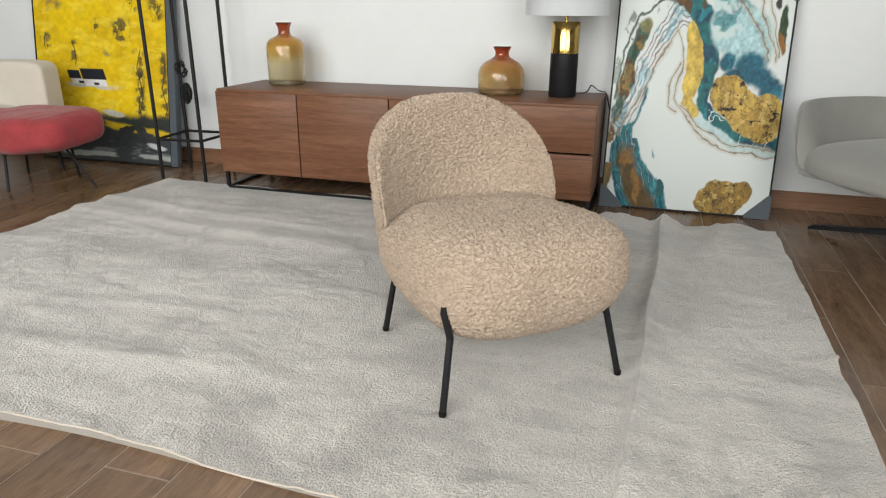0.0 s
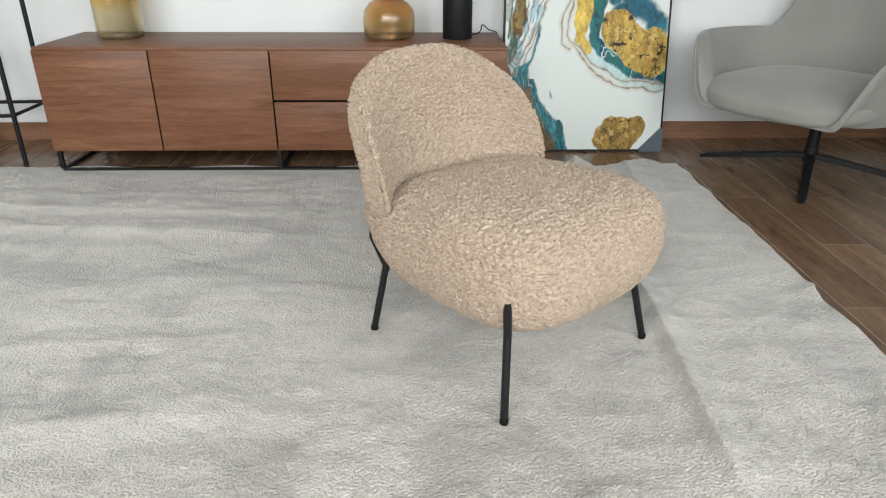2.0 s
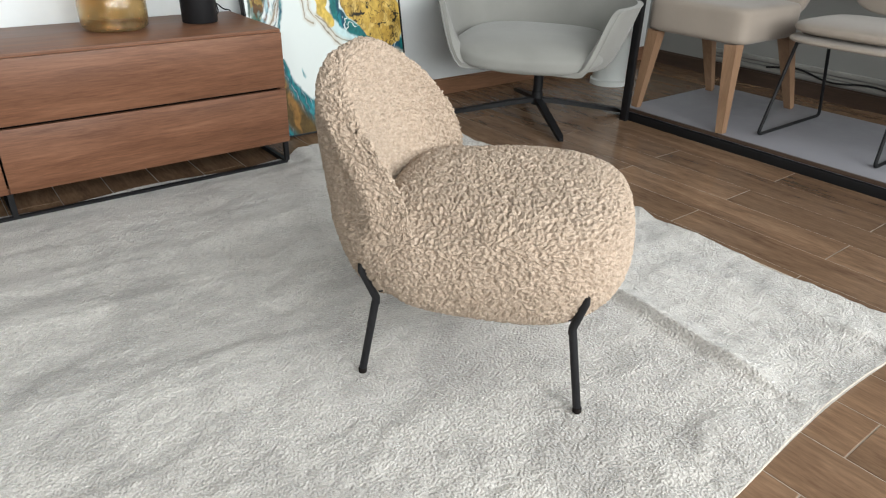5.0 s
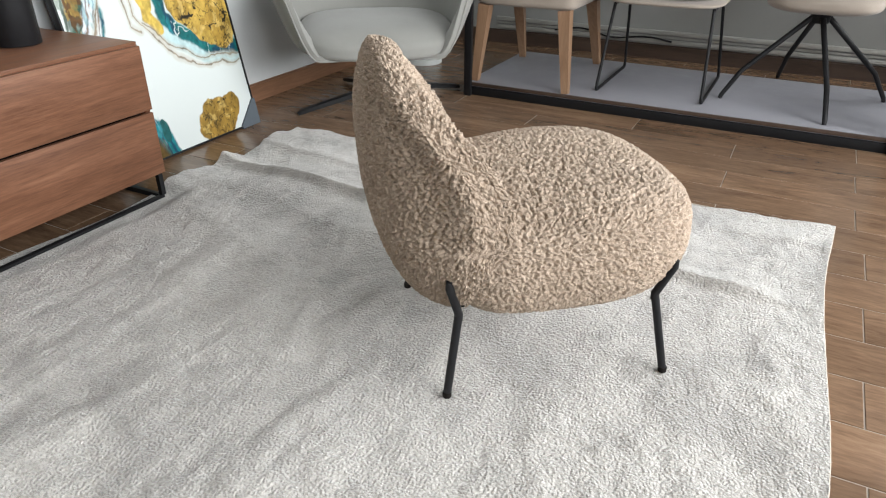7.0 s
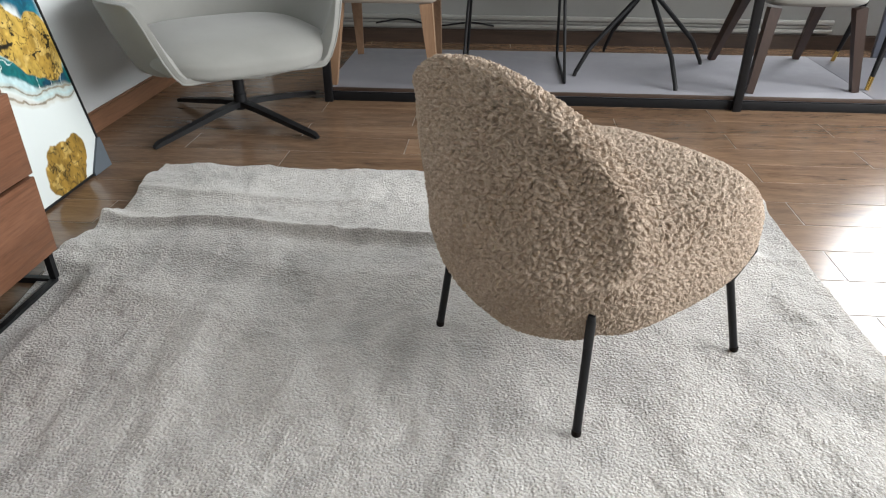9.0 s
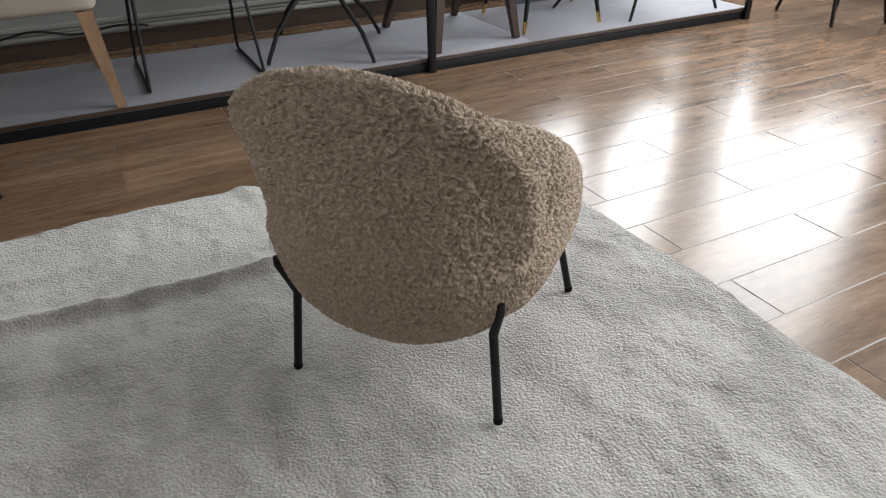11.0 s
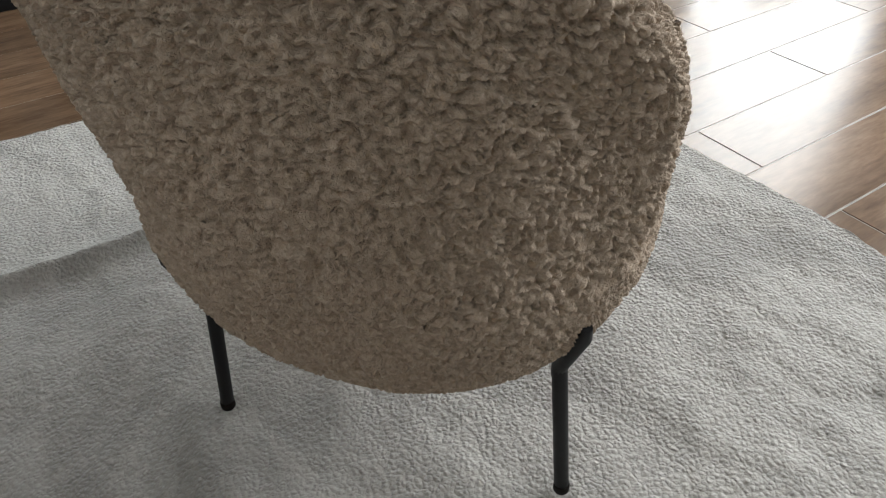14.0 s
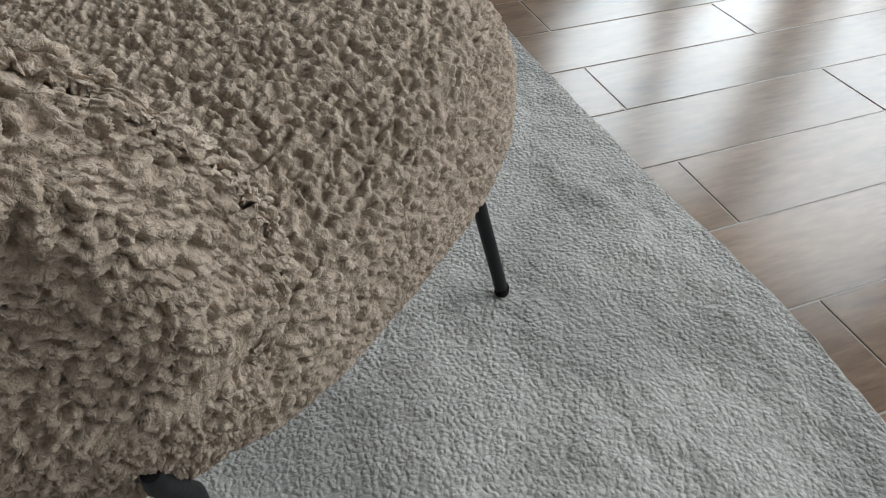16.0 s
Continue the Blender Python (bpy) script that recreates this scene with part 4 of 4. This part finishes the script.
def painting(name, place, lean, wide, high, art, mat, label, corners, border=0.0, fine=0.0027):
    ob = thing(name, pose(*place, -lean), label, "painting")
    n, m = int(wide / fine), int(high / fine)
    u, v = np.meshgrid(np.linspace(0, 1, n + 1), np.linspace(0, 1, m + 1), indexing="ij")
    col = art(u, v)
    e = 0.008
    verts = np.stack([e + u.ravel() * (wide - 2 * e), np.full(u.size, -0.0005), e + v.ravel() * (high - 2 * e)], 1)
    k = (np.arange(n)[:, None] * (m + 1) + np.arange(m)[None, :]).ravel()
    cv = mesh_object("canvas", verts, np.stack([k, k + m + 1, k + m + 2, k + 1], 1), mat, ob)
    at = cv.data.color_attributes.new("paint", "FLOAT_COLOR", "POINT")
    at.data.foreach_set("color", np.concatenate([col.reshape(-1, 3), np.ones((u.size, 1))], 1).astype(np.float32).ravel())
    part("stretcher", box(e, 0.001, e, wide - e, 0.03, high - e), MAT_GAP, ob, smooth=False)
    for nm, b in (("frame_bar", box(0, -0.006, 0, wide, 0.034, e, 0.001)), ("frame_bar", box(0, -0.006, high - e, wide, 0.034, high, 0.001)),
                  ("frame_bar", box(0, -0.006, e, e, 0.034, high - e, 0.001)), ("frame_bar", box(wide - e, -0.006, e, wide, 0.034, high - e, 0.001))):
        part(nm, b, MAT_BLACK, ob)
    for sx, sz in corners:
        size = 0.115 if sz == 0 else 0.05
        b = bmesh.new()
        x0, dx = (0, 1) if sx == 0 else (wide, -1)
        z0, dz = (0, 1) if sz == 0 else (high, -1)
        pts = [(x0 - dx * 0.004, z0 - dz * 0.004), (x0 + dx * size, z0 - dz * 0.004), (x0 + dx * size, z0 + dz * 0.012), (x0 + dx * 0.012, z0 + dz * size), (x0 - dx * 0.004, z0 + dz * size)]
        lo = [b.verts.new((px, -0.010, pz)) for px, pz in pts]
        hi = [b.verts.new((px, 0.036, pz)) for px, pz in pts]
        b.faces.new(lo)
        b.faces.new(hi[::-1])
        for i in range(5):
            b.faces.new((lo[i], lo[(i + 1) % 5], hi[(i + 1) % 5], hi[i]))
        bmesh.ops.recalc_face_normals(b, faces=b.faces[:])
        part("corner_guard", b, MAT_CARD, ob, "grey card corner guard", False)
    if border:
        part("side_wrap", box(wide + 0.001, -0.012, 0, wide + border, 0.036, high, 0.003), MAT_CARD, ob, "grey protective edge")
    return ob


painting("abstract_painting", (0.012, 3.815, 0.004), 10.5, 0.83, 1.10, poured_art, MAT_ART,
         "abstract teal, gold and white poured painting leaning on the wall", [(0, 0), (1, 0), (0, 1), (1, 1)])
painting("landscape_painting", (-3.80, 3.86, 0.004), 8.0, 1.06, 1.35, field_art, MAT_YELLOW,
         "yellow field landscape painting leaning on the wall", [(1, 1)], 0.05, 0.004)


# ---- four-post floor lamp ----
tri = thing("floor_lamp", pose(-2.45, 3.74, 0), "tall floor lamp frame of four slim black posts with coiled cable", "floor lamp")
POSTS = [(-0.14, -0.16), (0.15, -0.14), (0.15, 0.16), (-0.16, 0.14)]
for x, y in POSTS:
    part("post", tube([(x, y, 0), (x, y, 1.66)], 0.0108, 12), MAT_BLACK, tri)
for z in (0.245, 1.66):
    for (x0, y0), (x1, y1) in zip(POSTS, POSTS[1:] + POSTS[:1]):
        part("brace", tube([(x0, y0, z), (x1, y1, z)], 0.0085, 8), MAT_BLACK, tri)
part("lamp_cup", lathe([(0.02, 1.42), (0.06, 1.43), (0.075, 1.60), (0.07, 1.60), (0.055, 1.44), (0.02, 1.43)], 24, cap=False), MAT_BLACK, tri)
part("cable", tube(bend([(-0.02, 0.0, 1.44), (-0.10, 0.08, 1.2), (-0.135, 0.115, 0.9), (-0.14, 0.118, 0.70)], 0.1) + [(-0.135 + 0.03 * math.cos(k * 0.9) + 0.0006 * k, 0.115 + 0.016 * math.sin(k * 1.3), 0.645 - 0.0012 * k + 0.035 * math.sin(k * 0.9)) for k in range(30)], 0.0045, 6), MAT_BLACK, tri)
part("plug_loop", tube([(-0.10 + (0.016 + 0.012 * math.sin(k * 0.23)) * math.cos(k * 0.5), 0.11 + 0.010 * math.sin(k * 0.8), 0.485 + (0.05 + 0.012 * math.sin(k * 0.31)) * math.sin(k * 0.5)) for k in range(90)], 0.005, 6), MAT_BLACK, tri, "hanging coil of black cable")


# ---- soft rounded cushions ----
def cushion(ax, ay, az, n=40, ex=3.2, ez=2.6, crown=0.0):
    d, faces = cube_sphere(n)
    r = (np.abs(d[:, 0]) ** ex + np.abs(d[:, 1]) ** ex) ** (ez / ex) + np.abs(d[:, 2]) ** ez
    p = d / (r ** (1 / ez))[:, None]
    p = p * np.array((ax, ay, az))
    if crown:
        p[:, 2] += crown * np.clip(p[:, 2] / az, 0, 1) * (1 - (p[:, 0] / ax) ** 2) * (1 - (p[:, 1] / ay) ** 2)
    return p, faces


# pink ottoman and the cream armchair behind it
pk = thing("pouf", pose(-3.215, 3.27, 0), "dusty pink velvet pouf on thin black metal legs", "pouf")
v, f = cushion(0.365, 0.30, 0.114, 60, 3.8, 3.6)
wrinkle = np.array([noise.noise(Vector(p) * 7) * 0.012 + noise.noise(Vector((p[0] * 30, p[1] * 12, p[2] * 9))) * 0.004 for p in v])
v = v + vertex_normals(v, f) * wrinkle[:, None]
v[:, 2] += 0.322 + 0.03 * v[:, 0]
mesh_object("cushion", v, f, MAT_PINK, pk)
for top_, foot_ in (((0.20, 0.02), (0.39, 0.02)), ((0.17, 0.10), (0.11, 0.19)), ((-0.06, -0.14), (-0.02, -0.20)), ((-0.2, 0.12), (-0.26, 0.16))):
    part("leg", tube([(*foot_, 0), (*top_, 0.24)], 0.008, 10), MAT_BLACK, pk)

cr = thing("armchair", pose(-3.77, 3.52, -0.015, 0, 0, 8), "cream upholstered low armchair", "armchair")
v, f = cushion(0.46, 0.09, 0.24, 36, 11, 11)
v += np.array((0, 0.0, 0.455))
mesh_object("backrest", v, f, MAT_CREAM, cr)
v, f = cushion(0.45, 0.30, 0.10, 36, 5, 3)
v += np.array((-0.03, -0.36, 0.36))
mesh_object("seat", v, f, MAT_CREAM, cr)
for x in (-0.38, 0.38):
    for y in (-0.55, 0.05):
        part("leg", tube([(x, y, 0.015), (x * 0.95, y, 0.28)], 0.012, 10), MAT_BLACK, cr)


# ---- grey swivel armchair ----
def bowl(nphi, nr):
    phi = np.linspace(0, 2 * math.pi, nphi, endpoint=False)
    P, R = np.meshgrid(phi, np.linspace(0.0, 1.0, nr + 1)[1:], indexing="ij")
    a = np.abs((P + math.pi) % (2 * math.pi) - math.pi)
    rim = 0.322 + 0.50 * smoothstep(radians(36), radians(60), a) + 0.27 * smoothstep(radians(122), radians(160), a)
    rad = 0.385 + 0.17 * smoothstep(radians(18), radians(58), a) - 0.05 * smoothstep(radians(95), radians(160), a)
    R = R * (1 - 0.20 * smoothstep(radians(40), radians(60), a) * (1 - smoothstep(radians(126), radians(158), a)))
    wall = np.clip((R - 0.415) / 0.585, 0, 1)
    z = 0.318 + (rim - 0.318) * wall ** 1.3
    rr = rad * (0.70 * np.clip(R / 0.415, 0, 1) + 0.33 * wall)
    return np.stack([rr * np.cos(P), rr * np.sin(P), z], -1)


sw = thing("swivel_armchair", pose(1.43, 3.46, 0), "pale grey swivel armchair with flared arms on a black base", "armchair")
SHELL = pose(-0.074, -0.017, 0, 0, 0, 215.8)
nphi, nr = 144, 40
grid = bowl(nphi, nr)
inner = np.vstack([grid.reshape(-1, 3), [(0, 0, 0.318)]])
fc = [(i * nr + j, i * nr + j + 1, ((i + 1) % nphi) * nr + j + 1, ((i + 1) % nphi) * nr + j) for i in range(nphi) for j in range(nr - 1)]
fc += [(nphi * nr, i * nr, ((i + 1) % nphi) * nr) for i in range(nphi)]
sh = mesh_object("shell", inner, fc, MAT_GREYCLOTH, sw)
sh.matrix_basis = SHELL
md = sh.modifiers.new("thickness", "SOLIDIFY")
md.thickness, md.offset = 0.024, 1
md = sh.modifiers.new("round", "BEVEL")
md.width, md.segments, md.limit_method, md.angle_limit = 0.012, 3, "ANGLE", radians(50)
v, f = cushion(0.392, 0.378, 0.066, 44, 3.4, 3.4, 0.012)
v[:, 2] -= 0.035 * np.clip(v[:, 0] / 0.392, 0, 1) ** 3
v += np.array((0.028, 0, 0.392))
mesh_object("seat_cushion", v, f, MAT_GREYCLOTH, sw).matrix_basis = SHELL
rimline = grid[:, nr - 1]
part("piping", tube([tuple(p) for p in rimline] + [tuple(rimline[0])], 0.004, 6), MAT_GREYCLOTH, sw, "pale piping along the rim").matrix_basis = SHELL
part("column", lathe([(0.03, 0.06), (0.03, 0.13), (0.026, 0.135), (0.026, 0.27), (0.09, 0.285), (0.09, 0.295)], 24), MAT_BLACK, sw)
for k in range(4):
    a = radians(-119.7 + 90 * k)
    c, s = math.cos(a), math.sin(a)
    part("base_leg", tube([(0.02 * c, 0.02 * s, 0.085), (0.12 * c, 0.12 * s, 0.075), (0.46 * c, 0.46 * s, 0.022), (0.485 * c, 0.485 * s, 0.012)], [0.02, 0.02, 0.016, 0.010], square=True, flat=0.6), MAT_BLACK, sw)


# ---- chair platform ----
PX0, PX1, PY0, PY1, PZ = 1.775, 2.64, -1.22, 3.14, 0.07
plat = thing("display_platform", pose(0, 0, 0), "low grey display platform with a dark edge and black metal posts", "platform")
for a, b in ((PY0, 0.43), (0.434, PY1)):
    part("deck", box(PX0 + 0.012, a, 0.045, PX1, b, PZ, 0.0015), MAT_PANEL, plat)
part("front_edge", box(PX0, PY0, 0.052, PX0 + 0.0115, PY1, PZ - 0.001, 0.001), MAT_EDGE, plat, "brown edge strip")
part("front_rail", box(PX0 + 0.003, PY0, 0.0, PX0 + 0.05, PY1, 0.0445, 0.002), MAT_BLACK, plat)
part("back_rail", box(PX1 - 0.05, PY0, 0.0, PX1, PY1, 0.0445, 0.002), MAT_BLACK, plat)
# unseen shelves, added to keep window light off the deck and corner
for z in (1.22, 2.1):
    part("upper_deck", box(PX0, 0.434, z, PX1, PY1, z + 0.04, 0.002), MAT_EDGE, plat, "unseen brown upper shelf, added to shade the platform")
for y in (PY1 - 0.02, 1.08, PY0 + 0.02):
    part("post", box(PX0 - 0.026, y - 0.02, 0.0, PX0 - 0.001, y + 0.02, 2.3, 0.002), MAT_BLACK, plat)


def tapered(p, q, r0, r1, square=True):
    return tube([p, q], [r0, r1], 12, square=square)


def dining_chair(m, legs, leg_mat, label, seat_z=0.43, r0=0.013, r1=0.024, mat=MAT_BEIGE, back=None, tip=None, wide=0.46, deep=0.46, square=True, boxy=5, pad=0.06):
    ob = thing("dining_chair", m, label, "chair", "chairs on the platform")
    for (x0, y0), (x1, y1) in legs:
        lg = part("leg", tapered((x0, y0, 0), (x1, y1, seat_z), r0, r1, square), leg_mat, ob)
        if tip:
            k = 0.065 / seat_z
            part("tip", tapered((x0, y0, 0.0005), (x0 + (x1 - x0) * k, y0 + (y1 - y0) * k, 0.065), r0 * 1.06, (r0 + (r1 - r0) * k) * 1.06, square), tip, lg, "brass tip")
    v, f = cushion(deep / 2, wide / 2, pad, 24, boxy, boxy - 1)
    v += np.array((deep / 2, 0, seat_z + pad - 0.005))
    mesh_object("seat", v, f, mat, ob)
    v, f = cushion(0.045, wide / 2, 0.24, 24, 4, 4)
    v[:, 0] += 0.12 * (v[:, 2] + 0.24)
    v += np.array((deep, 0, seat_z + 0.30))
    mesh_object("backrest", v, f, mat, ob)
    return ob


# light oak legs: origin at the front edge of the platform, facing the room
dining_chair(pose(1.80, 2.84, PZ), [((0.03, 0.265), (0.04, 0.22)), ((0.0, -0.265), (0.03, -0.22)), ((0.70, 0.25), (0.50, 0.22)), ((0.73, -0.22), (0.50, -0.22))],
             MAT_OAKLEG, "beige upholstered dining chair with tapered light oak legs", 0.405, 0.018, 0.031, wide=0.55, deep=0.52, boxy=10, pad=0.085)


def sled_chair(m):
    ob = thing("sled_chair", m, "beige padded chair on thin black bent metal loops", "chair", "chairs on the platform")
    for y in (0.265, -0.265):
        line = [(0.10, y * 0.9, 0.43), (0.0, y, 0.008), (0.60, y, 0.008), (0.42, y * 0.9, 0.43), (0.10, y * 0.9, 0.432)]
        part("leg_loop", tube(bend(line, 0.03), 0.008, 10), MAT_BLACK, ob)
    v, f = cushion(0.26, 0.27, 0.035, 24, 4, 3)
    v += np.array((0.25, 0, 0.51))
    mesh_object("seat", v, f, MAT_BEIGE, ob)
    v, f = cushion(0.27, 0.28, 0.02, 24, 4, 3)
    v += np.array((0.25, 0, 0.458))
    mesh_object("seat_base", v, f, MAT_BEIGE, ob)
    v, f = cushion(0.03, 0.26, 0.22, 24, 4, 3)
    v[:, 0] += 0.15 * (v[:, 2] + 0.22)
    v += np.array((0.52, 0, 0.76))
    mesh_object("backrest", v, f, MAT_BEIGE, ob)


sled_chair(pose(1.905, 2.18, PZ))
sp = thing("swivel_chair", pose(2.26, 1.485, PZ), "chair on a black four-legged swivel base", "chair", "chairs on the platform")
for x, y in ((-0.17, 0.365), (-0.41, -0.12), (0.14, -0.375), (0.42, 0.135)):
    part("leg", tube([(x, y, 0), (x * 0.985, y * 0.985, 0.02), (x * 0.8, y * 0.8, 0.14), (x * 0.1, y * 0.1, 0.40)], [0.010, 0.011, 0.012, 0.013], 10), MAT_BLACK, sp)
part("hub", lathe([(0.04, 0.375), (0.045, 0.41), (0.03, 0.44)], 16), MAT_BLACK, sp)
v, f = cushion(0.25, 0.25, 0.05, 24, 3, 3)
v += np.array((0, 0, 0.48))
mesh_object("seat", v, f, MAT_BEIGE, sp)
v, f = cushion(0.04, 0.25, 0.22, 24, 3, 3)
v += np.array((0.24, 0, 0.74))
mesh_object("backrest", v, f, MAT_BEIGE, sp)

dining_chair(pose(1.86, 0.76, PZ), [((-0.02, 0.25), (0.03, 0.20)), ((0.04, -0.28), (0.05, -0.20)), ((0.66, 0.26), (0.46, 0.2)), ((0.72, -0.24), (0.46, -0.2))],
             MAT_DARKLEG, "grey upholstered dining chair with dark brown wooden legs", 0.40, 0.017, 0.027, MAT_GREYCLOTH, wide=0.5, deep=0.5)
dining_chair(pose(1.94, 0.125, PZ), [((0.0, 0.275), (0.06, 0.20)), ((0.01, -0.275), (0.06, -0.20)), ((0.60, 0.20), (0.44, 0.18)), ((0.57, -0.48), (0.44, -0.2))],
             MAT_BLACK, "grey dining chair with black legs and brass tips", 0.40, 0.010, 0.019, MAT_GREYCLOTH, tip=MAT_BRASS, wide=0.48, deep=0.48, square=False)
dining_chair(pose(1.86, -0.66, PZ), [((0.0, 0.35), (0.06, 0.2)), ((0.0, -0.36), (0.06, -0.2)), ((0.56, 0.52), (0.44, 0.2)), ((0.66, -0.32), (0.44, -0.2))],
             MAT_BLACK, "grey dining chair with slim black metal legs", 0.40, 0.009, 0.013, MAT_GREYCLOTH, wide=0.48, deep=0.48, square=False)
dining_chair(pose(1.30, -1.62, 0, 0, 0, -20), [((-0.02, 0.16), (0.10, 0.12)), ((0.0, -0.22), (0.10, -0.16)), ((0.50, 0.22), (0.40, 0.16)), ((0.50, -0.22), (0.40, -0.16))],
             MAT_BLACK, "dark chair with splayed black legs on the floor", 0.42, 0.011, 0.014, MAT_GREYCLOTH, wide=0.46, deep=0.46, square=False)


# ---- floor planks ----
PITCH, LONG, GAP = 0.1785, 0.95, 0.0016
plank_bm = box(-PITCH / 2 + GAP, -LONG / 2 + GAP, -0.0044, PITCH / 2 - GAP, LONG / 2 - GAP, 0.0, 0.0012, 1)
plank_me = bpy.data.meshes.new("plank")
plank_bm.to_mesh(plank_me)
plank_bm.free()
plank_me.materials.append(MAT_PLANK)
rng = random.Random(4)
rest_v, rest_f = [], []
first_row = int(math.floor((WEST + 0.012) / PITCH)) - 1
for row in range(first_row, int((EAST + 0.012) / PITCH) + 1):
    x = -0.010 + PITCH * (row + 0.5)
    if x - PITCH / 2 < WEST - 0.02 or x + PITCH / 2 > EAST + 0.1:
        continue
    start = 0.275 + (0.0 if row % 2 else LONG / 2) + rng.uniform(-0.02, 0.02)
    y = SOUTH - LONG + (start - SOUTH) % LONG
    while y < NORTH:
        a, b = max(y, SOUTH + 0.001), min(y + LONG, NORTH - 0.001)
        if b - a > 0.01:
            whole = b - a > LONG - 0.001
            if -2.3 < x < 2.9 and (a > -2.5):
                if whole:
                    ob = new("plank", plank_me)
                    ob.location = (x, (a + b) / 2, 0)
                else:
                    bm = box(-PITCH / 2 + GAP, (a - b) / 2 + GAP, -0.0044, PITCH / 2 - GAP, (b - a) / 2 - GAP, 0.0, 0.0012, 1)
                    ob = finish("plank", bm, MAT_PLANK, None, "", False)
                    ob.location = (x, (a + b) / 2, 0)
                ob.parent = floor
            else:
                x0, x1 = x - PITCH / 2 + GAP, x + PITCH / 2 - GAP
                k = len(rest_v)
                rest_v += [(x0, a + GAP, 0), (x1, a + GAP, 0), (x1, b - GAP, 0), (x0, b - GAP, 0), (x0, a + GAP, -0.0044), (x1, a + GAP, -0.0044), (x1, b - GAP, -0.0044), (x0, b - GAP, -0.0044)]
                rest_f += [(k, k + 1, k + 2, k + 3), (k, k + 4, k + 5, k + 1), (k + 1, k + 5, k + 6, k + 2), (k + 2, k + 6, k + 7, k + 3), (k + 3, k + 7, k + 4, k)]
        y += LONG
far = mesh_object("outer_planks", rest_v, rest_f, MAT_PLANK, floor, "", False)
tagged(far, kind="stuff")
